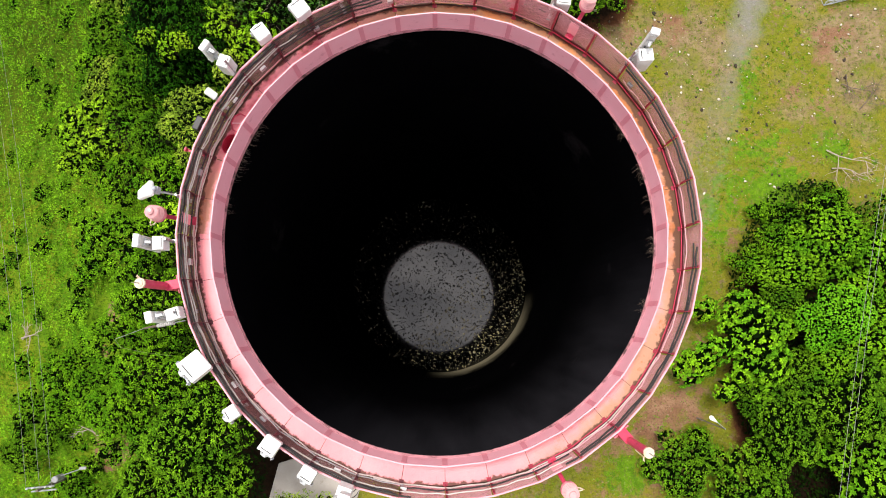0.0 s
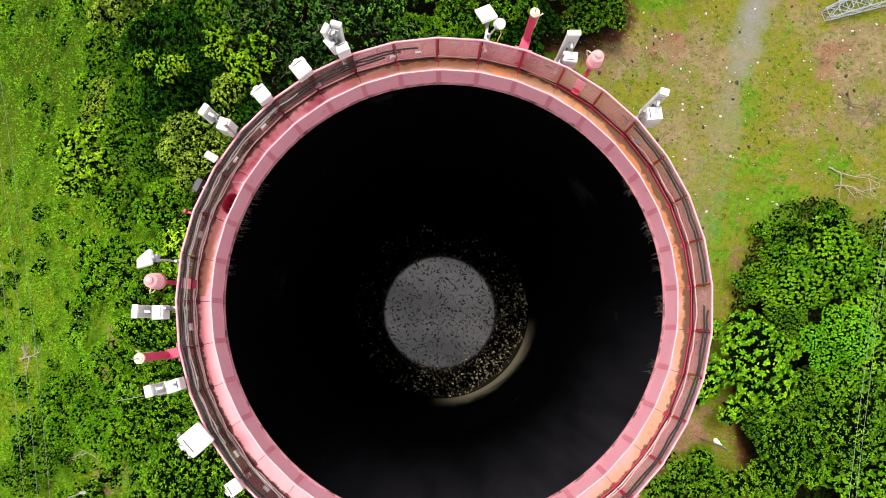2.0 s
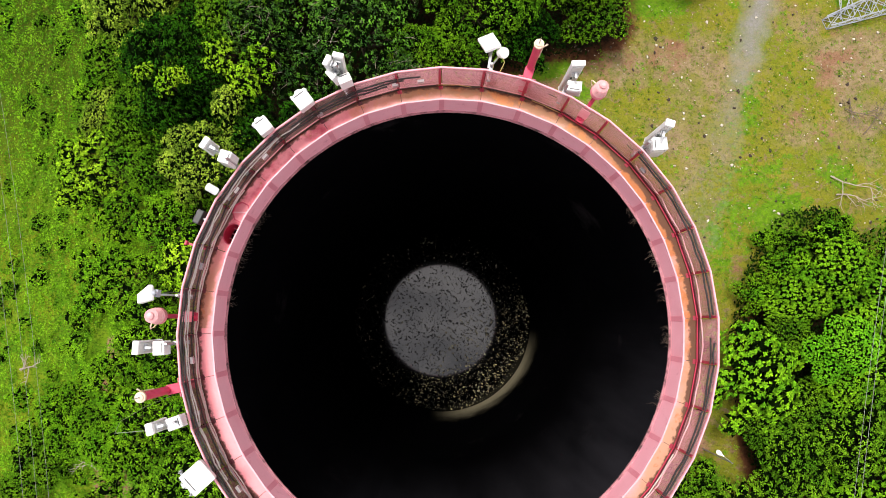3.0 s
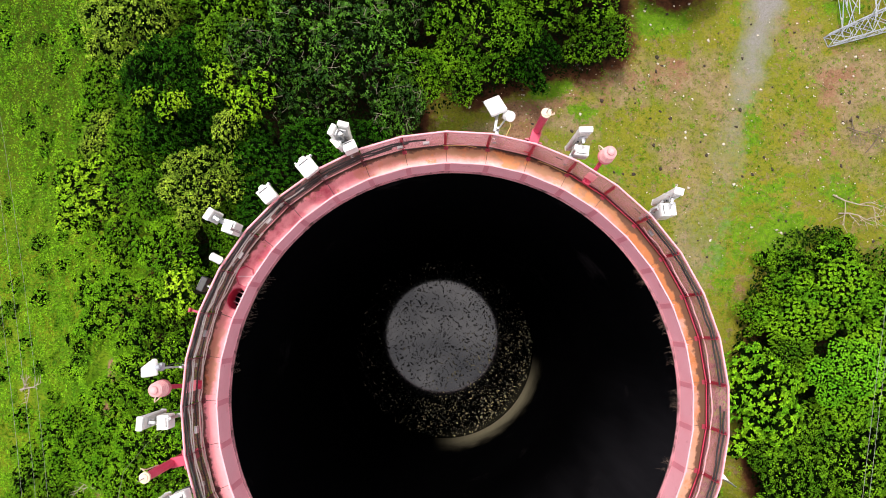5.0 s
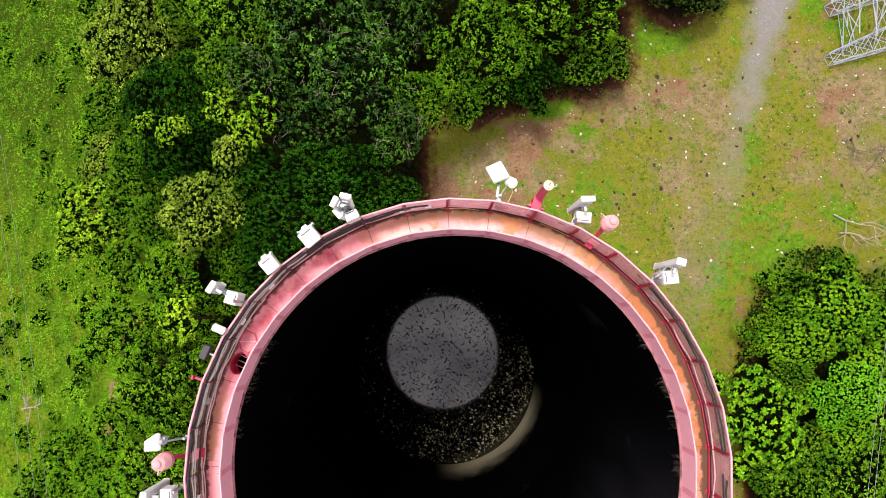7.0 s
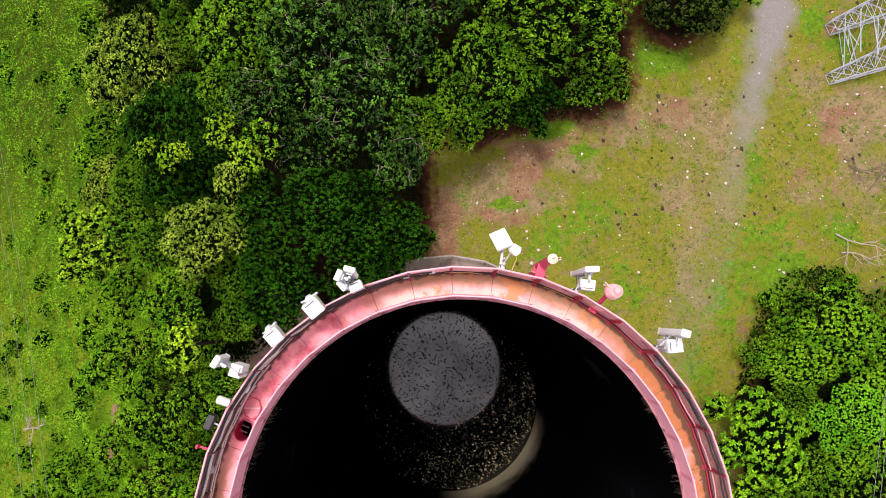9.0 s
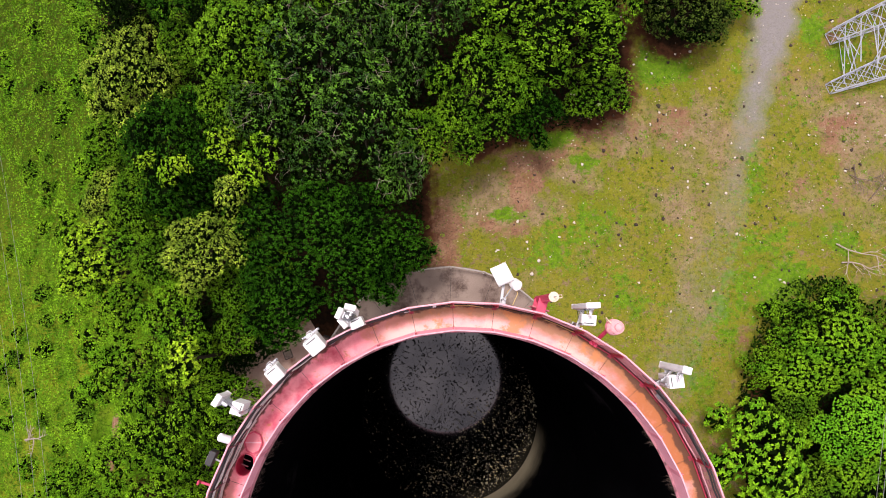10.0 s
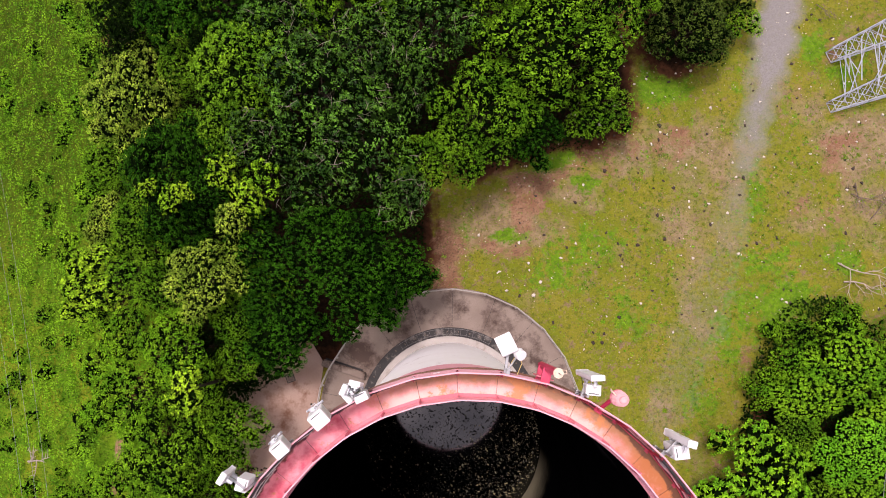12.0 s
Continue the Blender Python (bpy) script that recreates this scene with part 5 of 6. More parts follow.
dead_branch(-35.3, -3.8, 2, 3.4, 19, "bleached dead branch lying on the sloping meadow", 0.16, 2, 0.085, None, -31)
dead_branch(-35.2, -3.9, 38, 1.6, 37, "bleached twiggy branch on the sloping meadow", 0.16, 2, 0.05, None, -25)
dead_branch(-25.8, -11.0, 120, 1.8, 23, "dead branch at the edge of the scrub")


def scatter(name, words, category, count, size, mat, seed, area, low=0.5):
    rng = np.random.RandomState(seed)
    proto = bmesh.new()
    bmesh.ops.create_icosphere(proto, subdivisions=1, radius=1)
    shape = np.array([v.co[:] for v in proto.verts])
    tri = np.array([[v.index for v in f.verts] for f in proto.faces])
    proto.free()
    verts, faces, k = [], [], 0
    while k < count:
        x, y = rng.uniform(area[0], area[1]), rng.uniform(area[2], area[3])
        if math.hypot(x, y) < 10 or (x < 12 and y > 12 + 0.75 * x + 4) or (x > 17 and y < 5):
            continue
        s = size * rng.uniform(0.45, 1.15) * rng.uniform(0.7, 1.0, 3)
        p = shape * s * (1 + 0.38 * rng.normal(size=(len(shape), 1)))
        p[:, 2] *= low
        verts.append(p + np.array([x, y, float(land(np.array(x), np.array(y))) + 0.02]))
        faces.append(tri + k * len(shape))
        k += 1
    tagged(new(name, from_arrays(np.concatenate(verts), np.concatenate(faces), mat)), words, category, kind="stuff")


scatter("stones", "pale stones scattered over the clearing", "stones", 130, 0.125, STONE, 5, (1, 34, 4, 31))
scatter("clods", "dark clods dotted over the clearing", "clods", 125, 0.145, DUNG, 6, (4, 33, 4, 30))
scatter("pebbles", "small grey pebbles on track and bare earth", "pebbles", 700, 0.045, STONE, 7, (1, 35, 3, 34))

lamp = thing("street_lamp", "white street lamp on a slim steel post", "lamp", pose(18.4, -9.15, 0, 0, 0, 142))
part("post", rod(bmesh.new(), (0, 0, -0.1), (0, 0, 4.2), 0.06, 0.035, seg=12), STEEL, lamp)
part("arm", tube(bmesh.new(), [(0, 0, 4.1), (0.3, 0, 4.3), (0.75, 0, 4.35)], 0.024, 8), STEEL, lamp)
head = lathe(bmesh.new(), [(0, 0), (0.035, 0.02), (0.06, 0.14), (0.13, 0.34), (0.15, 0.46), (0.12, 0.57), (0.05, 0.62), (0, 0.63)], 20, closed=False)
part("lamp_head", head, WHITE, lamp, "white teardrop lamp head", m=pose(0.72, 0, 4.36, 0, 88, 0) @ Matrix.Diagonal((0.55, 1, 1, 1)), smooth=True)

pole = thing("power_pole", "wooden power pole with a crossarm and white insulators", "pole", pose(-28.4, -14.2, -8.0, 0, 0, 5))
part("shaft", rod(bmesh.new(), (0, 0, -0.5), (0, 0, 7.4), 0.15, 0.1, seg=12), TIMBER, pole)
part("crossarm", box(bmesh.new(), (0, 0.14, 7.0), (2.0, 0.1, 0.12), 0.01), STEEL, pole)
part("lower_crossarm", box(bmesh.new(), (0, -0.2, 6.6), (1.8, 0.1, 0.12), 0.01), STEEL, pole)
for x in (-0.85, -0.45, 0.45, 0.85):
    part("insulator", lathe(bmesh.new(), [(0, 7.05), (0.03, 7.05), (0.06, 7.12), (0.04, 7.16), (0.06, 7.2), (0.03, 7.28), (0, 7.28)], 14, closed=False), WHITE, pole, m=Matrix.Translation((x, 0.14, 0)))
part("transformer_can", rod(rod(bmesh.new(), (0.95, 0.55, 6.1), (0.95, 0.55, 6.9), 0.22, seg=18), (0.95, 0.55, 6.9), (0.95, 0.55, 6.96), 0.24, 0.18, seg=18), GREY, pole, "grey transformer can")
part("lamp_arm", tube(bmesh.new(), [(0.1, 0.2, 6.2), (1.2, 0.7, 6.5), (2.6, 1.05, 6.6)], 0.035, 8), STEEL, pole)
part("lamp_head", box(bmesh.new(), (2.8, 1.1, 6.6), (0.5, 0.2, 0.1), 0.03), GREY, pole)
for k, off in enumerate((-0.85, 0.1, 0.95)):
    w = thing("power_line", "thin overhead power line above the meadow", "power line", group="overhead lines")
    pts = [(-28.4 + off + (-18.5 + 0.4 * off) * t, -14.1 + 62 * t, -0.75 - 6.5 * t - 6.0 * t * (1 - t)) for t in np.linspace(0, 1, 14)]
    part("wire", tube(bmesh.new(), pts, 0.009, 4), GREY, w)
for k, off in enumerate((0.0, 0.36)):
    w = thing("power_line", "thin overhead power line above the bright trees", "power line", group="overhead lines")
    pts = [(29.2 + off - 11.4 * t, 24 - 50 * t, 11.6 - 4.0 * t * (1 - t)) for t in np.linspace(0, 1, 12)]
    part("wire", tube(bmesh.new(), pts, 0.009, 4), GREY, w)
# ---- trees ----


def unit_rows(a):
    return a / (np.linalg.norm(a, axis=1)[:, None] + 1e-9)


def spaced(points, gap):
    """Indices of points that keep a distance from each other, taken in order."""
    cells, keep = {}, []
    for i, p in enumerate(points):
        c = tuple(np.floor(p / gap).astype(int))
        near = (cells.get((c[0] + u, c[1] + v, c[2] + w)) for u in (-1, 0, 1) for v in (-1, 0, 1) for w in (-1, 0, 1))
        if all(o is None or (o[0] - p[0]) ** 2 + (o[1] - p[1]) ** 2 + (o[2] - p[2]) ** 2 > gap * gap for o in near):
            cells[c] = p
            keep.append(i)
    return np.array(keep)


def crown_mesh(seed, mat, rx, rz, boughs, bough, clump, gap, per, leaf, star=0.0, holes=0.0, slim=0.25, core_share=0.5, pad=0.2):
    """A crown built from boughs, leaf clumps on the boughs and leaves on the clumps, with inner leaves coloured dark
    for shade. Its middle is the origin.
    """
    rng = np.random.RandomState(seed)
    i = np.arange(boughs)
    a, q = i * 2.39996 + rng.uniform(-0.5, 0.5, boughs), np.sqrt((i + 0.3) / boughs) * rng.uniform(0.84, 1.15, boughs)
    rs = rx * bough * rng.uniform(0.6, 1.25, boughs)
    rr = np.maximum(0, (rx - rs * 0.9) * q)
    up = rz * (0.95 * np.sqrt(np.clip(1 - (np.minimum(q, 1) * 0.95) ** 2, 0, 1)) - 0.12) - rs * 0.6 + rng.uniform(-0.16, 0.12, boughs) * rz
    cs = np.stack([rr * np.cos(a), rr * np.sin(a), up], 1)
    squash = np.array([1, 1, 0.82])

    def skin(count, at, share):
        """Points on the upper outside of the boughs, and the way out from there."""
        pick = rng.choice(boughs, count, p=rs ** 2 / (rs ** 2).sum())
        d = unit_rows(rng.normal(size=(count, 3)))
        d[:, 2] = np.where(d[:, 2] < -0.25, -d[:, 2], d[:, 2])
        p = cs[pick] + d * (rs[pick] * at)[:, None] * squash
        inside = np.zeros(count, bool)
        for c, r in zip(cs, rs):
            inside |= (((p - c) / squash) ** 2).sum(1) < (share * r) ** 2
        return p[~inside], d[~inside]

    area = 4 * math.pi * (rs ** 2).sum()
    p, d = skin(int(area / gap ** 2 * 3.0), rng.uniform(0.93, 1.05), 0.9)
    if holes:
        lump = np.array([noise.noise(Vector(v) * (0.55 / clump) + Vector((seed, 0, 0))) for v in p])
        ok = lump > -0.6 + holes
        p, d = p[ok], d[ok]
    keep = spaced(p, gap)
    p, d = p[keep] + rng.normal(size=(len(keep), 3)) * clump * 0.25, d[keep]
    size = clump * rng.uniform(0.65, 1.3, len(p))
    n = np.repeat(np.arange(len(p)), per)
    m = len(n)
    lift = unit_rows(d + np.array([0, 0, 0.7]))
    e = unit_rows(lift[n] * 0.9 + rng.normal(size=(m, 3)) * 0.62)
    side = rng.normal(size=(m, 3))
    around = lift[n] if star else e
    side = unit_rows(side - (side * around).sum(1)[:, None] * around)
    out = unit_rows(side + around * (rng.uniform(0.05, 0.75, m) if star else rng.uniform(-0.45, 0.4, m))[:, None])
    start = p[n] + e * (size[n] * rng.uniform(0.5, 1.0, m) * (0.25 if star else 1.0))[:, None]
    length = leaf * rng.uniform(0.65, 1.25, m)[:, None] * (size[n] / clump)[:, None] ** 0.5
    wide = unit_rows(np.cross(around, out) + rng.normal(size=(m, 3)) * 0.12)
    mid = start + out * length * 0.52
    tip = start + out * length - around * length * 0.16
    fold = around * length * 0.07
    v1 = np.stack([start, mid + wide * length * slim + fold, tip, mid - wide * length * slim + fold], 1).reshape(-1, 3)
    def pads(p, d, low, high, jitter):
        """Leaves lying along the boughs, under the clumps."""
        k = len(p)
        d = unit_rows(d + np.array([0, 0, 0.4]) + rng.normal(size=(k, 3)) * jitter)
        s = unit_rows(np.cross(d, rng.normal(size=(k, 3))))
        t, big = np.cross(d, s), rng.uniform(low, high, k)[:, None]
        return np.stack([p - s * big, p + t * big * 0.5 + d * big * 0.15, p + s * big, p - t * big * 0.5 + d * big * 0.15], 1).reshape(-1, 3)

    v1 = np.concatenate([v1, pads(*skin(int(area / leaf ** 2 * pad), rng.uniform(0.86, 0.92), 0.82), leaf * 0.4, leaf * 0.7, 0.5)])
    v2 = np.concatenate([pads(*skin(int(area / leaf ** 2 * pad * 0.6), rng.uniform(0.88, 0.94), 0.84), leaf * 0.45, leaf * 0.8, 0.45), pads(*skin(int(area / 0.2 * core_share), 0.76, 0.68), 0.22, 0.42, 0.3)])
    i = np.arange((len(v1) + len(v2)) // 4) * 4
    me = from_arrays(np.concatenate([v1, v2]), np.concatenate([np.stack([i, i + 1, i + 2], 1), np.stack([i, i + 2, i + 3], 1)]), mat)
    me.materials.append(SHADE_LEAF)
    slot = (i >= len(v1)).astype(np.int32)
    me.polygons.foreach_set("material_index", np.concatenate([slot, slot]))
    return me


def trunk_mesh(seed, height, reach, rz):
    """A tapered trunk from the crown's middle down to the ground, with limbs into the crown."""
    rng = random.Random(seed)
    bm = bmesh.new()
    r = 0.03 + 0.02 * min(height, reach * 3.0)
    tube(bm, [(0.08 * rng.uniform(-1, 1), 0.08 * rng.uniform(-1, 1), -height - 0.3), (0.1 * rng.uniform(-1, 1), 0.0, -height * 0.5), (0, 0, rz * 0.25)], [r * 1.5, r, r * 0.5], 8)
    for k in range(9):
        a = k * 2.4 + rng.uniform(-0.4, 0.4)
        z0 = rng.uniform(-0.45, 0.1) * rz
        e = reach * rng.uniform(0.5, 0.72)
        pts = [(0, 0, z0), (e * 0.4 * math.cos(a), e * 0.4 * math.sin(a), z0 + rz * 0.22),
               (e * 0.75 * math.cos(a + 0.2), e * 0.75 * math.sin(a + 0.2), z0 + rz * 0.42), (e * math.cos(a + 0.1), e * math.sin(a + 0.1), z0 + rz * 0.5)]
        tube(bm, pts, [r * 0.5, r * 0.36, r * 0.2, r * 0.08], 5)
    return mesh_of(bm, TREE_BARK)


def bare_twigs(seed, radius, rz):
    """Pale leafless twig ends standing out of the crown."""
    rng = random.Random(seed)
    bm = bmesh.new()
    for k in range(13):
        a, q = rng.uniform(0, math.tau), math.sqrt(rng.uniform(0.02, 0.8))
        base = Vector((radius * q * math.cos(a), radius * q * math.sin(a), rz * (0.95 * math.sqrt(1 - q * q * 0.9) - 0.12)))
        b = rng.uniform(0, math.tau)
        tip = base + Vector((math.cos(b), math.sin(b), rng.uniform(0.1, 0.6))) * rng.uniform(0.5, 1.1)
        tube(bm, [base, (base + tip) / 2 + Vector((rng.uniform(-0.1, 0.1), rng.uniform(-0.1, 0.1), 0.05)), tip], [0.012, 0.009, 0.004], 4)
        side = base.lerp(tip, 0.55)
        tube(bm, [side, side + Vector((math.cos(b + 0.8), math.sin(b + 0.8), 0.25)) * 0.4], [0.007, 0.003], 4)
    return mesh_of(bm, DEADWOOD)


# inner leaves near-black: the shade inside a crown is put into their colour
SHADE_LEAF = foliage("shaded_inner_leaves", (0.0022, 0.007, 0.0008), (0.0012, 0.004, 0.0005), spec=0.01, island=0.8)
# bark darkened so that crown gaps look deeply shaded
TREE_BARK = material("shade_dark_bark", (0.04, 0.034, 0.024), (0.022, 0.019, 0.012), rough=0.9, scale=3, fine=30, bump=0.5, specular=0.05)
LEAF = {
    "bright": foliage("bright_green_leaves", (0.165, 0.35, 0.011), (0.066, 0.205, 0.007)),
    "lime": foliage("lime_green_leaves", (0.17, 0.45, 0.016), (0.085, 0.31, 0.01), island=0.7),
    "mid": foliage("mid_green_leaves", (0.135, 0.3, 0.011), (0.042, 0.13, 0.005)),
    "dark": foliage("dark_green_leaves", (0.029, 0.125, 0.005), (0.008, 0.045, 0.002)),
    "glossy": foliage("glossy_dark_leaves", (0.06, 0.168, 0.012), (0.009, 0.04, 0.0035), rough=0.4, spec=0.2, island=2.4),
    "olive": foliage("olive_green_leaves", (0.33, 0.48, 0.055), (0.11, 0.2, 0.018), rough=0.5, spec=0.1),
    "yellow": foliage("yellow_green_leaves", (0.27, 0.45, 0.022), (0.12, 0.27, 0.009)),
    "fresh": foliage("fresh_green_leaves", (0.135, 0.29, 0.012), (0.052, 0.15, 0.007)),
    "dusky": foliage("dusky_grey_green_leaves", (0.05, 0.085, 0.014), (0.016, 0.034, 0.006), island=1.6),
    "sward": foliage("dull_yellow_green_blades", (0.15, 0.21, 0.014), (0.08, 0.13, 0.008), island=0.6),
    # scrub colour carries the deep shade between and under the trees
    "scrub": foliage("shaded_scrub_leaves", (0.006, 0.021, 0.001), (0.002, 0.008, 0.0006)),
}
# kind: leaf colour, relative height, boughs, bough size, clump, spacing, leaves a clump, leaf length, star, holes, leaf width, inner leaves, leaves under the clumps
KINDS = {
    "cauli": ("fresh", 0.8, 26, 0.26, 0.2, 0.29, 22, 0.12, 0.0, 0.08, 0.28, 0.6, 0.15),
    "dark_fine": ("dark", 0.7, 16, 0.31, 0.21, 0.32, 22, 0.13, 0.0, 0.15, 0.22, 0.6, 0.06),
    "dusky": ("dusky", 0.8, 18, 0.32, 0.24, 0.31, 20, 0.13, 0.0, 0.25, 0.28, 0.6, 0.1),
    "tufted": ("fresh", 0.8, 18, 0.3, 0.22, 0.31, 22, 0.13, 0.0, 0.15, 0.26, 0.6, 0.12),
    "rosette": ("bright", 0.8, 20, 0.29, 0.22, 0.27, 20, 0.175, 0.8, 0.16, 0.19, 0.6, 0.12),
    "rosette_lime": ("lime", 0.75, 15, 0.32, 0.15, 0.165, 9, 0.115, 1.0, 0.0, 0.28, 0.6, 0.2),
    "dark_dome": ("dark", 0.62, 60, 0.155, 0.2, 0.31, 24, 0.12, 0.0, 0.05, 0.28, 0.5, 0.05),
    "glossy": ("glossy", 0.85, 18, 0.29, 0.25, 0.35, 17, 0.145, 0.0, 0.42, 0.24, 0.3, 0.03),
    "broad": ("mid", 0.85, 19, 0.28, 0.23, 0.31, 19, 0.135, 0.0, 0.3, 0.24, 0.4, 0.08),
    "broad_bright": ("bright", 0.85, 19, 0.28, 0.23, 0.31, 19, 0.135, 0.0, 0.28, 0.24, 0.4, 0.08),
    "olive": ("olive", 0.8, 22, 0.27, 0.18, 0.25, 18, 0.105, 0.0, 0.12, 0.26, 0.5, 0.1),
    "yellow": ("yellow", 0.65, 11, 0.32, 0.26, 0.31, 15, 0.18, 0.6, 0.16, 0.17, 0.3, 0.3),
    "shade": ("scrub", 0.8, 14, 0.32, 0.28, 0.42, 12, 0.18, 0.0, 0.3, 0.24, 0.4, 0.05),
    "low_dark": ("mid", 0.6, 12, 0.36, 0.22, 0.3, 16, 0.15, 0.0, 0.1, 0.26, 0.5, 0.1),
}
WORDS = {
    "cauli": "tall tree with crowded small rounded green boughs", "dark_fine": "dark green tree with fine feathery leaves", "dusky": "dense dark grey-green tree beside the gravel track",
    "tufted": "round fresh green tree with tufted leaf ends",
    "rosette": "broad-leaved tree with bright green tufted crown", "rosette_lime": "round tree with pale lime-green leaves", "dark_dome": "wide dark green domed tree with fine leaves",
    "glossy": "dark tree with glossy leaves and bare twigs showing", "broad": "mid-green broad-leaved tree at the wood edge", "broad_bright": "leafy bright green broad-leaved tree",
    "low_dark": "low green thicket beside the bright trees", "olive": "small dense tree with dull olive-green leaves", "yellow": "loose tree with yellow-green feathery sprays", "shade": "tree within the wood, its leaves coloured dark for shade",
}
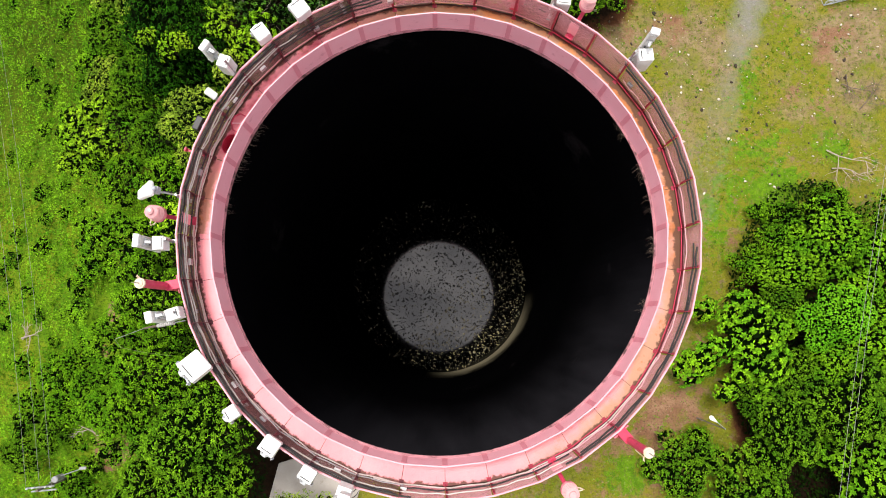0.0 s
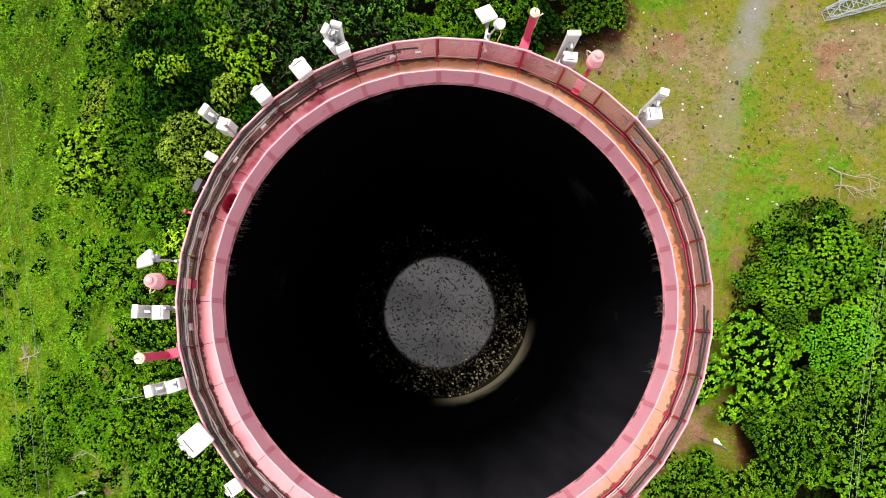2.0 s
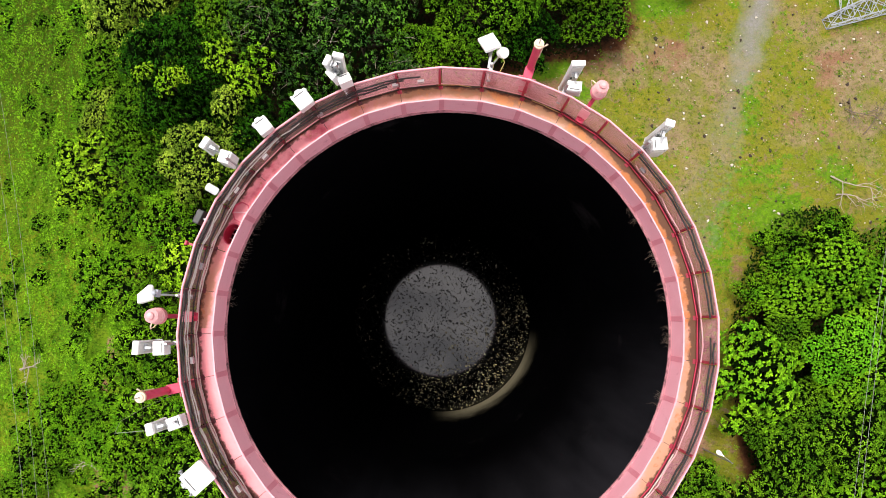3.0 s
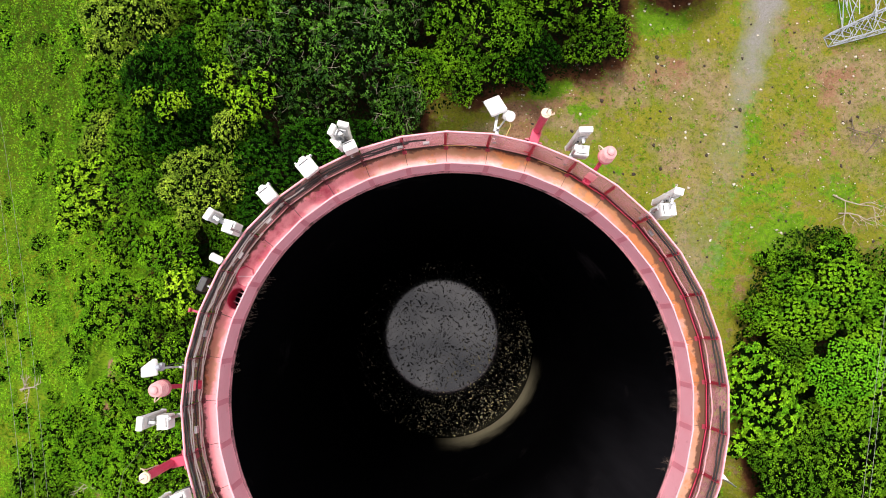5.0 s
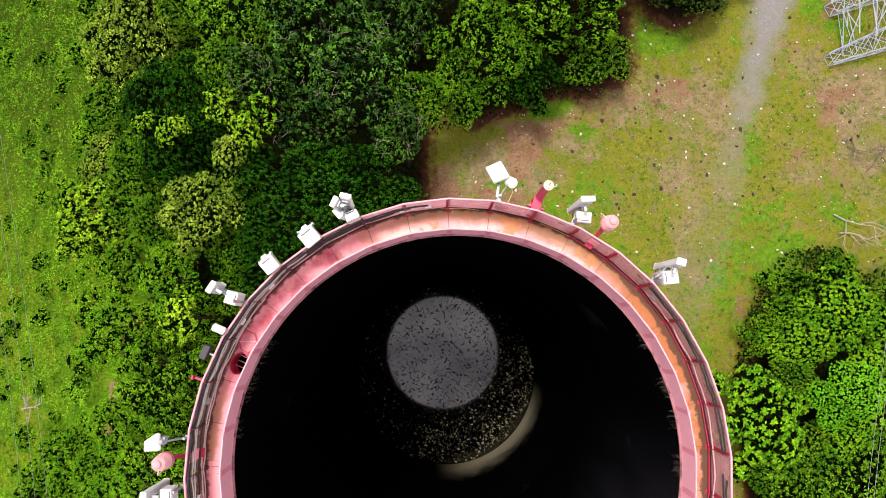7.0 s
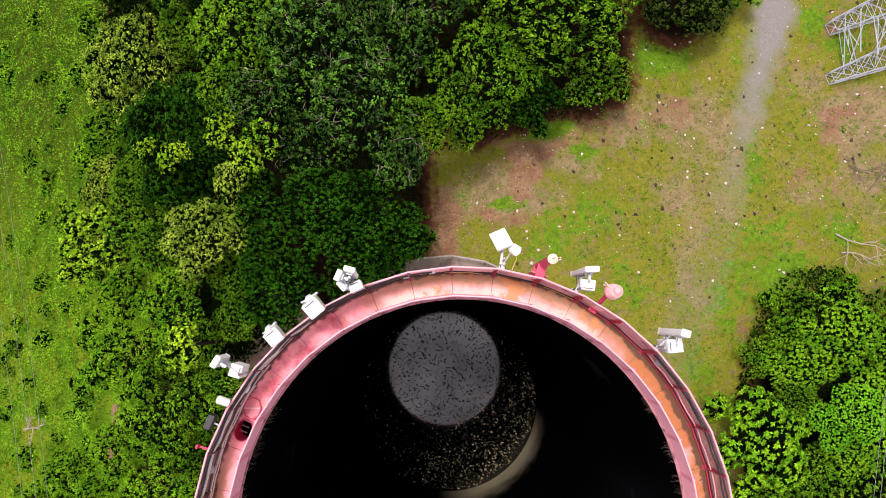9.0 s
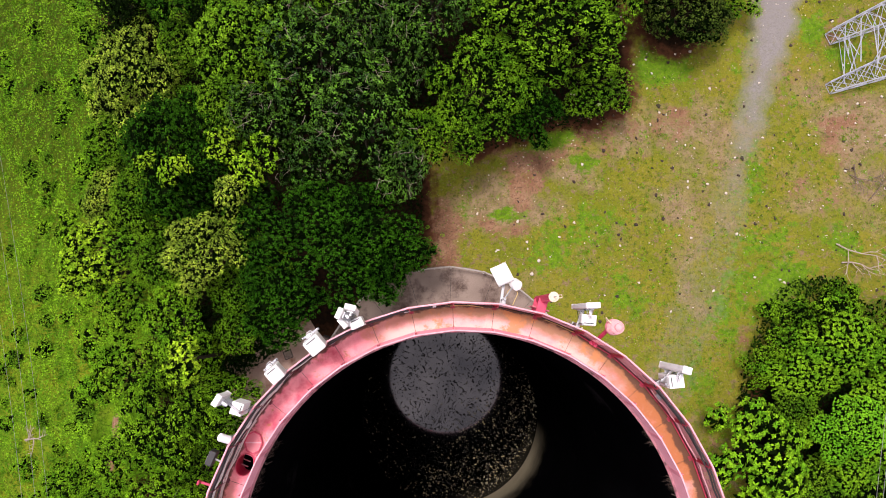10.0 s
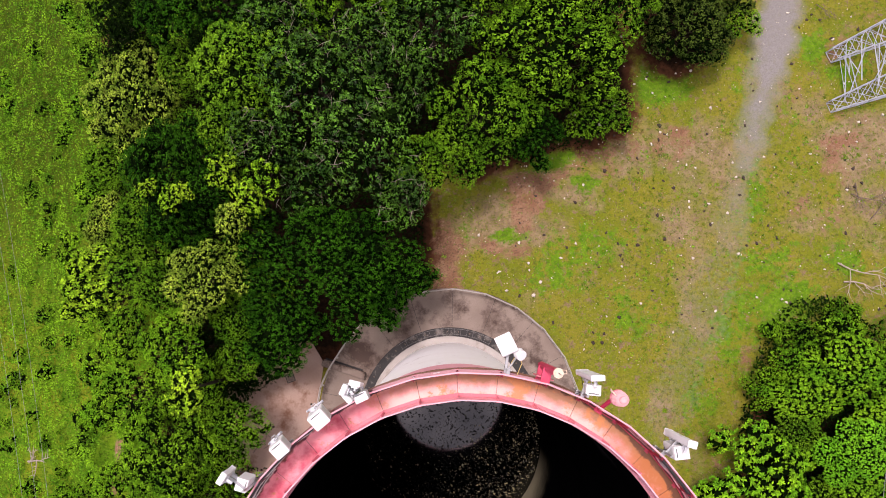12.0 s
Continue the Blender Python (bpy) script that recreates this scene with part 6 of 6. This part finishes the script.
# x, y, top, radius, kind
TREES = [
    (-22.4, 23.4, 4.2, 4.3, "olive"), (-12.7, 24.3, 8, 4.3, "cauli"), (-23.4, 30.3, 2.4, 3.2, "shade"), (-7.8, 21.7, 9.7, 4.2, "glossy"),
    (-4.7, 17.6, 10.6, 3.6, "glossy"), (-16.5, 18.8, 6.2, 2.7, "dark_fine"), (2.5, 20.9, 8.2, 3.9, "broad"), (7.2, 24.7, 8.8, 5.1, "broad"),
    (11.3, 21.3, 4.6, 2.5, "broad"), (17.9, 27.7, 4.8, 3.8, "dusky"), (22.4, 28.6, 2.8, 1.7, "broad_bright"), (21.0, 30.6, 4.0, 2.6, "dusky"), (-15.2, 6.4, 4.8, 2.5, "shade"), (-13.6, 3.9, 3.4, 1.8, "shade"), (-0.6, 26.4, 8.8, 3.6, "glossy"), (-8.5, 10.2, 8.8, 5.4, "dark_dome"),
    (-14.8, 9.9, 9.2, 2.8, "olive"), (-24.0, 10.4, 5.6, 1.6, "yellow"), (-22.2, 9.2, 6.2, 1.6, "yellow"), (-22.6, 11.6, 5.8, 1.3, "yellow"), (-24.6, 8.4, 4.4, 1.3, "yellow"), (-21.0, 10.6, 6.0, 1.2, "broad_bright"), (-23.0, 8.0, 4.6, 1.4, "broad_bright"), (-25.4, 11.8, 3.6, 1.1, "broad_bright"), (-25.0, 22.0, 2.2, 1.3, "broad"), (-25.4, 16.8, 2.0, 1.2, "broad_bright"), (-25.6, 26.0, 1.0, 1.4, "broad"), (-18.6, 16.6, 6.5, 4.1, "dark_fine"), (-16.7, 5.9, 8.2, 2.5, "broad_bright"),
    (-15.3, 3.5, 9.4, 1.5, "yellow"), (-20.6, 6.7, 6.2, 2.1, "broad_bright"), (-20.6, 2.3, 6.4, 3, "broad_bright"),
    (-17.6, -0.6, 7.4, 3.4, "broad"), (-14.0, 16.7, 7.8, 1.3, "yellow"), (-12.2, 15.0, 8.2, 1.3, "yellow"), (-13.2, 13.5, 8, 1.3, "olive"), (-11.3, 16.1, 8, 1.4, "broad_bright"), (-11.6, 18.9, 7.8, 2.6, "glossy"),
    (-17.6, -5.6, 7.4, 2.9, "broad_bright"), (-12.9, -9, 11.8, 3.4, "tufted"), (-16.5, -12.2, 8.5, 3.4, "tufted"),
    (-21.8, -3.4, 3.4, 2.6, "broad_bright"), (-13.4, -4.6, 5, 2.1, "broad"), (-15.4, 29.6, 7, 4, "dark_fine"), (-6, 29, 9, 4.2, "broad"),
    (4.4, 29.4, 9.5, 4.4, "broad"), (11.8, 28.4, 8, 3.8, "broad"), (-23, 34.5, 2, 4.2, "broad"), (-13.5, 35.5, 7, 4.4, "broad"),
    (-3, 35.5, 9, 4.4, "shade"), (7.5, 36, 9, 4.4, "broad"), (17.5, 35, 6, 4.4, "shade"), (20.3, -4.0, 5.8, 4.2, "rosette"),
    (25.9, -1.8, 6.2, 2.5, "rosette_lime"), (26.6, 3.2, 4.8, 2.5, "rosette"), (24.8, 5.2, 1.8, 1.7, "low_dark"), (23.4, 5.6, 1.2, 1.0, "broad_bright"), (22.7, -9.7, 4.6, 3.4, "tufted"),
    (26.8, -7.5, 5.2, 3.6, "tufted"), (16.6, -12, 3.1, 2.9, "tufted"), (29.6, -3.2, 4.6, 2.9, "rosette"), (30.2, 1.6, 4, 2.7, "rosette"),
    (20.4, -14.4, 4.4, 3.6, "tufted"), (29, -13, 5, 4, "rosette"), (28.4, 6.0, 1.9, 2.0, "broad"), (31.5, 4.8, 3.2, 2.3, "broad"),
    (33.5, -7.5, 4.6, 3.6, "broad"), (-8, -15.8, 6, 3.2, "olive"), (34.5, 33.5, 3, 2.4, "broad_bright"), (31, 34.2, 2.2, 1.8, "broad_bright"),
    (-23.8, 14.5, 3.6, 1.9, "olive"), (-18.1, 25.9, 4, 2.3, "broad"), (-20.6, 12.9, 5.6, 2.2, "broad"), (-12, 9.2, 6.4, 2.2, "broad"),
    (-18.2, 9.6, 6.8, 2, "broad"), (-19.8, -8.2, 4.6, 2.6, "broad_bright"), (-24, 19, 2.8, 2.4, "broad"),
    (-13.6, 0.8, 6.2, 2, "broad"), (-10.4, 26.6, 8, 3, "glossy"), (1.1, 18.1, 6.8, 2.3, "broad"), (6.2, 19.6, 5.6, 2.4, "dark_fine"),
    (-8.4, 16, 7.2, 2.8, "glossy"), (24.2, 1.2, 4.2, 2.3, "rosette"), (22.2, 1.6, 2.6, 1.7, "broad_bright"), (23.6, -5.6, 4.2, 2.2, "tufted"), (23.2, -1.2, 4.2, 2.0, "tufted"), (28.2, -0.4, 4.6, 2.2, "rosette"), (24.0, 3.2, 3.4, 1.9, "broad_bright"), (27.4, 5.4, 2.6, 1.6, "broad_bright"), (26.2, -4.8, 4.8, 1.9, "rosette"), (21.4, -7.2, 3.8, 1.9, "tufted"),
    (-13, 5.9, 4.6, 1.9, "shade"), (-16.4, 3.4, 4.4, 1.9, "broad_bright"), (-16.6, -3.4, 5, 2, "broad"), (-15.9, 1.2, 3.6, 1.5, "broad"),
    (25, -18, 5, 4, "broad"), (13, -18.5, 4, 3.4, "shade"), (-14, -19, 8, 4, "broad"), (-21, -17.5, 1, 3.6, "shade"),
    (-14.4, 20.4, 6.6, 2.3, "cauli"), (-18.8, 15.8, 7.2, 0.8, "yellow"), (-17.2, 15.1, 7.6, 1.0, "yellow"), (-16.4, 15.6, 7.2, 0.7, "yellow"), (-2.5, 14.6, 9.2, 1.9, "glossy"), (-4.9, 24.7, 9.6, 2.4, "glossy"),
    (-3.0, 22.9, 8, 3.0, "glossy"), (-1.5, 17.0, 8, 2.1, "broad"), (-12.2, 5.4, 5, 2.3, "shade"), (-13.6, 7.6, 6.6, 1.8, "broad"), (-13.4, 5.2, 6.2, 1.7, "broad"), (-14.8, 2.7, 3.5, 1.8, "shade"), (-15.0, -1.1, 4.5, 1.9, "broad"),
    (-3.4, 10.4, 7.4, 2.7, "dark_fine"), (-4.6, 8.5, 6.2, 1.9, "dark_fine"), (-2.4, 9.6, 5.6, 1.4, "dark_fine"), (-3.6, 8.7, 5.2, 1.6, "dark_fine"), (-12.3, 6.6, 4.6, 2.4, "shade"), (-10.5, 6.5, 7.4, 2.8, "dark_fine"), (-5.4, 11.7, 8.2, 3.2, "dark_fine"),
    (-17.3, 14.0, 5.6, 2.7, "dark_fine"), (-15.4, 15.8, 6.2, 2.3, "dark_fine"), (-20.5, 14.5, 5.2, 2.1, "broad"),
    (-32.4, -8.6, -5.2, 2.0, "broad_bright"), (-30.2, -6.2, -3.6, 1.9, "broad_bright"), (-28.0, -8.8, -2.2, 2.2, "broad_bright"), (-33.6, -13.0, -5.4, 2.0, "tufted"), (-27.6, -14.6, -3.2, 2.0, "broad_bright"),
    (-26.6, -5.0, -0.8, 1.9, "broad_bright"), (-25.2, -16.4, -0.8, 2.2, "tufted"), (-35.0, -6.0, -7.2, 1.5, "broad_bright"), (-27.4, -1.6, -1.6, 1.5, "tufted"), (-22.6, -8.6, 2.2, 2.2, "broad_bright"),
    (-30.0, -10.8, -3.6, 1.8, "tufted"), (-28.8, -6.6, -2.6, 1.5, "broad_bright"), (-24.6, -6.8, 0.8, 1.9, "broad_bright"), (-33.4, -10.6, -5.4, 1.5, "tufted"), (-25.4, 1.4, 0.2, 1.6, "broad_bright"), (-26.2, 4.6, -0.4, 1.4, "broad_bright"),
    (-18.8, 28.9, 6, 2.7, "dark_fine"), (-23.3, 28.1, 3.4, 2.1, "shade"), (-16.2, 27.5, 5, 1.9, "shade"),
]


def plant_trees():
    made, count = {}, {}
    for i, (x, y, top, radius, kind) in enumerate(TREES):
        colour, flat, *shape = KINDS[kind]
        small = radius < 1.7
        count[kind, small] = count.get((kind, small), 0) + 1
        key = (kind, small, count[kind, small] % 2)
        if key not in made:
            unit = 1.3 if small else {"dark_dome": 6.0, "rosette_lime": 2.7, "olive": 2.9, "yellow": 2.6, "low_dark": 2.2, "rosette": 3.0}.get(kind, 3.2)
            if small:
                shape[0:2] = [max(5, shape[0] // 3), 0.45]
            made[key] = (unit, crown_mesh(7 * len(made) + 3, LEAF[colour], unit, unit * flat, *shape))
        unit, leaves_mesh = made[key]
        s = radius / unit
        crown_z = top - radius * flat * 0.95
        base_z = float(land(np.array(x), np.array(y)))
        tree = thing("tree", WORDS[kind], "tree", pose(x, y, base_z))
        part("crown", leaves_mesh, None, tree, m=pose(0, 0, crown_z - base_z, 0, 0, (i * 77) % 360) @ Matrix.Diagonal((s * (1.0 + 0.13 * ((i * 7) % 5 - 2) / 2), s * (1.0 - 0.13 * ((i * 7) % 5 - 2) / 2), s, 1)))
        part("trunk", trunk_mesh(i, max(0.5, crown_z - base_z), radius, radius * flat), TREE_BARK, tree, m=pose(0, 0, crown_z - base_z))
        if kind == "glossy":
            part("bare_twigs", bare_twigs(i, radius, radius * flat), DEADWOOD, tree, "pale leafless twig ends", m=pose(0, 0, crown_z - base_z))["kind"] = "stuff"


plant_trees()


def thin_grass(x, y):
    """Where the meadow is left low so that the fallen branch shows to the camera."""
    return np.hypot((x + 33.7) / 2.3, (y + 3.6) / 1.2) > 1


def plant_bushes():
    """Low bushes dotted over the sloping meadow."""
    rng = random.Random(12)
    crowns = [crown_mesh(300 + k, LEAF[c], 1.0, 0.75, 6, 0.45, 0.2, 0.3, 14, 0.15, 0.0, 0.1, 0.25, 0.6) for k, c in enumerate(("fresh", "bright", "bright", "mid"))]
    for i in range(95):
        y = -18 + 56 * (i + rng.random()) / 95
        edge = -25.5 + 2.0 * math.sin(y * 0.35)
        x = edge - 15 * rng.random() ** 1.5
        r = rng.uniform(0.35, 1.15) * (1.25 if x > edge - 3 else 0.85)
        if not thin_grass(x, y):
            continue
        base_z = float(land(np.array(x), np.array(y)))
        bush = thing("bush", "low leafy bush on the sloping meadow", "bush", pose(x, y, base_z), "bushes on the meadow")
        part("crown", crowns[i % 4], None, bush, m=pose(0, 0, r * 0.3, 0, 0, 50 * i) @ Matrix.Diagonal((r * rng.uniform(0.8, 1.5), r, r * 0.9, 1)))
        part("stem", rod(bmesh.new(), (0, 0, -0.2), (0, 0, r * 0.5), 0.05, 0.03, seg=6), BARK, bush)


plant_bushes()


def leaf_carpet(name, label, mat_keys, where, count, leaf, height, seed):
    """Low growth that nobody could count: folded leaves over an uneven canopy."""
    rng = np.random.RandomState(seed)
    x, y = rng.uniform(where[0], where[1], count * 3), rng.uniform(where[2], where[3], count * 3)
    lump = smooth_noise(x, y, 1.7, seed) * 0.6 + smooth_noise(x, y, 0.6, seed + 1) * 0.4
    ok = where[4](x, y) * (0.25 + lump) > rng.rand(len(x)) * 0.9
    x, y, lump = x[ok][:count], y[ok][:count], lump[ok][:count]
    z = land(x, y) + height * np.clip(lump * 1.5 - 0.25, 0.02, 1.2) * rng.uniform(0.65, 1.05, len(x))
    m = len(x)
    a, tilt = rng.rand(m) * 6.283, rng.uniform(-0.2, 0.9, m)
    out = np.stack([np.cos(a) * np.cos(tilt), np.sin(a) * np.cos(tilt), np.sin(tilt)], 1)
    wide = np.stack([-np.sin(a), np.cos(a), rng.uniform(-0.4, 0.4, m)], 1)
    size = leaf * rng.uniform(0.5, 1.3, m)[:, None]
    p = np.stack([x, y, z], 1)
    verts = np.stack([p, p + out * size * 0.5 + wide * size * 0.25, p + out * size, p + out * size * 0.5 - wide * size * 0.25], 1).reshape(-1, 3)
    i = np.arange(m) * 4
    faces = np.concatenate([np.stack([i, i + 1, i + 2], 1), np.stack([i, i + 2, i + 3], 1)])
    me = from_arrays(verts, faces, LEAF[mat_keys])
    tagged(new(name, me), label, "undergrowth", kind="stuff")


def west_scrub(x, y):
    edge = -25.5 + 2.5 * np.sin(y * 0.35) + 1.5 * np.sin(y * 0.9 + 1)
    inner = np.where(y > 11, 40, -10.5)
    wood = (x > edge - 2.5) & (x < inner) & (np.hypot(x, y) > 10.5) & ~((x > -1.5) & (y < 17 + 0.25 * x)) & ~((y > 10) & (x > 12)) & ~((np.hypot(x + 11.4, (y - 0.4) * 0.95) < 3.3 + 0.5 * np.sin(y * 2.1)))
    wood &= ~((np.hypot((x + 24.6) / 2.6, (y + 11.6) / 1.8) < 1) | (np.hypot((x + 24.2) / 1.3, (y + 3) / 3.0) < 1)) & ~((x > -11.6) & (y < -9))
    return wood * np.clip((x - edge + 2.5) / 4, 0, 1) ** 1.5


def east_scrub(x, y):
    return ((np.hypot((x - 27) / 6.5, (y + 4) / 12.0) < 1) & (x > 19.0)) * 1.0


def west_creepers(x, y):
    return west_scrub(x, y) * (smooth_noise(x, y, 2.4, 55) > 0.55)


def inner_scrub(x, y):
    return west_scrub(x, y) * (x > -19.5 + 1.5 * np.sin(y * 1.1))


def edge_scrub(x, y):
    return west_scrub(x, y) * (x < -17.5)


def meadow(x, y):
    edge = -26.5 + 2.5 * np.sin(y * 0.35)
    return ((x < edge) & (np.hypot((x + 24.6) / 2.6, (y + 11.6) / 1.8) > 1)) * thin_grass(x, y) * (0.25 + 0.5 * smooth_noise(x, y, 3.0, 9))


def meadow_clumps(x, y):
    edge = -25.5 + 2.5 * np.sin(y * 0.35)
    return ((x < edge) & (smooth_noise(x, y, 0.7, 77) * 0.4 + smooth_noise(x, y, 2.3, 79) * 0.3 + smooth_noise(x, y, 7.0, 78) * 0.3 > 0.55)) * thin_grass(x, y) * 1.0


def weed_clumps(name, label, key, clumps, leaves, leaf, seed, where=(-52, -22, -26, 50), low=0.12, high=0.5, on_meadow=True):
    """Hundreds of low weed clumps scattered over the ground."""
    rng = np.random.RandomState(seed)
    cx, cy = rng.uniform(where[0], where[1], clumps * 4), rng.uniform(where[2], where[3], clumps * 4)
    if on_meadow:
        ok = (cx < -24.5 + 2.5 * np.sin(cy * 0.35)) & thin_grass(cx, cy) & (smooth_noise(cx, cy, 4.0, seed) * 0.7 + rng.rand(len(cx)) * 0.5 > 0.5)
    else:
        ok = (smooth_noise(cx, cy, 2.4, seed) > 0.52) & (np.hypot(cx, cy) > 9.9) & ~in_wood(cx, cy) & (cover(cx, cy)[1] < 0.35)
    cx, cy = cx[ok][:clumps], cy[ok][:clumps]
    r = rng.uniform(low, high, len(cx))
    n = np.repeat(np.arange(len(cx)), leaves)
    d = rng.normal(size=(len(n), 3))
    d /= np.linalg.norm(d, axis=1)[:, None]
    d[:, 2] = np.abs(d[:, 2])
    q = rng.uniform(0.5, 1.0, len(n))[:, None]
    c = np.stack([cx, cy, land(cx, cy)], 1)
    p = c[n] + d * q * (r[n])[:, None] * np.array([1, 1, 1.1])
    out = d + rng.normal(size=d.shape) * 0.6
    out /= np.linalg.norm(out, axis=1)[:, None]
    wide = np.cross(out, rng.normal(size=d.shape))
    wide /= np.linalg.norm(wide, axis=1)[:, None]
    size = leaf * rng.uniform(0.5, 1.3, len(n))[:, None]
    verts = np.stack([p, p + out * size * 0.5 + wide * size * 0.28, p + out * size, p + out * size * 0.5 - wide * size * 0.28], 1).reshape(-1, 3)
    i = np.arange(len(n)) * 4
    faces = np.concatenate([np.stack([i, i + 1, i + 2], 1), np.stack([i, i + 2, i + 3], 1)])
    tagged(new(name, from_arrays(verts, faces, LEAF[key])), label, "weeds", kind="stuff")


weed_clumps("tall_weeds", "knee-high green weeds scattered over the meadow", "mid", 420, 50, 0.14, 201)
weed_clumps("fresh_weeds", "knee-high fresh green weeds scattered over the meadow", "fresh", 700, 50, 0.15, 202)
weed_clumps("pale_weeds", "pale leafy weeds scattered over the meadow", "fresh", 420, 45, 0.17, 203)
weed_clumps("tussocks", "soft yellow-green grass tussocks on the meadow", "sward", 2200, 16, 0.12, 204, low=0.06, high=0.22)
weed_clumps("clearing_weeds", "low dark green weeds dotted over the clearing", "mid", 900, 14, 0.09, 205, (10, 36, -10, 34), 0.05, 0.16, False)
weed_clumps("clearing_herbs", "low green herbs dotted over the clearing", "mid", 620, 12, 0.07, 206, (0, 36, -14, 34), 0.04, 0.15, False)
leaf_carpet("meadow_shrubs", "low leafy shrubs scattered over the sloping meadow", "fresh", (-50, -22, -26, 50, meadow_clumps), 20000, 0.15, 0.7, 81)
leaf_carpet("meadow_saplings", "bright leafy clumps on the sloping meadow", "bright", (-50, -22, -26, 50, meadow_clumps), 13000, 0.15, 1.0, 82)
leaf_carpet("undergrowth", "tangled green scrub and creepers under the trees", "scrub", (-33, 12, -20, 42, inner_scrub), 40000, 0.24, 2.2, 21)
leaf_carpet("edge_scrub", "fresh green scrub at the edge of the wood", "fresh", (-33, -16, -20, 42, edge_scrub), 44000, 0.16, 1.9, 23)
leaf_carpet("creepers", "bright green creepers over the scrub", "bright", (-33, -10, -20, 36, west_creepers), 22000, 0.17, 3.2, 31)
leaf_carpet("shrub_layer", "scrub between the trees, coloured dark for shade", "scrub", (19, 34, -16, 9, east_scrub), 14000, 0.26, 1.5, 41)
leaf_carpet("meadow_weeds", "patchy dark weeds on the sloping meadow", "mid", (-50, -20, -26, 50, meadow), 26000, 0.2, 0.7, 51)
leaf_carpet("meadow_herbs", "light green herbs on the sloping meadow", "mid", (-50, -20, -26, 50, meadow), 30000, 0.13, 0.4, 61)


def grass_tufts(name, label, where, tufts, blades, seed, mat):
    """Tufts of flat bright blades standing out of the turf."""
    rng = np.random.RandomState(seed)
    cx, cy = rng.uniform(where[0], where[1], tufts * 2), rng.uniform(where[2], where[3], tufts * 2)
    bare, gravel, rank = cover(cx, cy)
    ok = (rng.rand(len(cx)) > bare * 0.8 + gravel * 1.5) & (np.hypot(cx, cy) > 9.8) & ~in_wood(cx, cy) & (smooth_noise(cx, cy, 3.5, seed) + rng.rand(len(cx)) * 0.5 > 0.65)
    cx, cy = np.repeat(cx[ok][:tufts], blades), np.repeat(cy[ok][:tufts], blades)
    m = len(cx)
    r = np.repeat(rng.uniform(0.05, 0.22, m // blades), blades) * np.sqrt(rng.rand(m))
    t = rng.rand(m) * 6.283
    x, y = cx + r * np.cos(t), cy + r * np.sin(t)
    z = land(x, y) - 0.01
    a, h = t + rng.normal(size=m) * 0.6, rng.uniform(0.015, 0.04, m)
    dx, dy = np.cos(a), np.sin(a)
    lean, w = rng.uniform(2.0, 4.0, m) * h, 0.012 + 0.012 * rng.rand(m)
    verts = np.stack([np.stack([x - dy * w, y + dx * w, z], 1), np.stack([x + dy * w, y - dx * w, z], 1), np.stack([x + dx * lean, y + dy * lean, z + h], 1)], 1).reshape(-1, 3)
    tagged(new(name, from_arrays(verts, np.arange(m * 3).reshape(-1, 3), mat)), label, "grass", kind="stuff")


grass_tufts("grass", "bright tufts of grass on the clearing", (-4, 36, -16, 36), 1300, 34, 71, LEAF["fresh"])
grass_tufts("dry_tufts", "yellowish tufts of grass on the clearing", (-4, 36, -16, 36), 1200, 30, 72, LEAF["sward"])
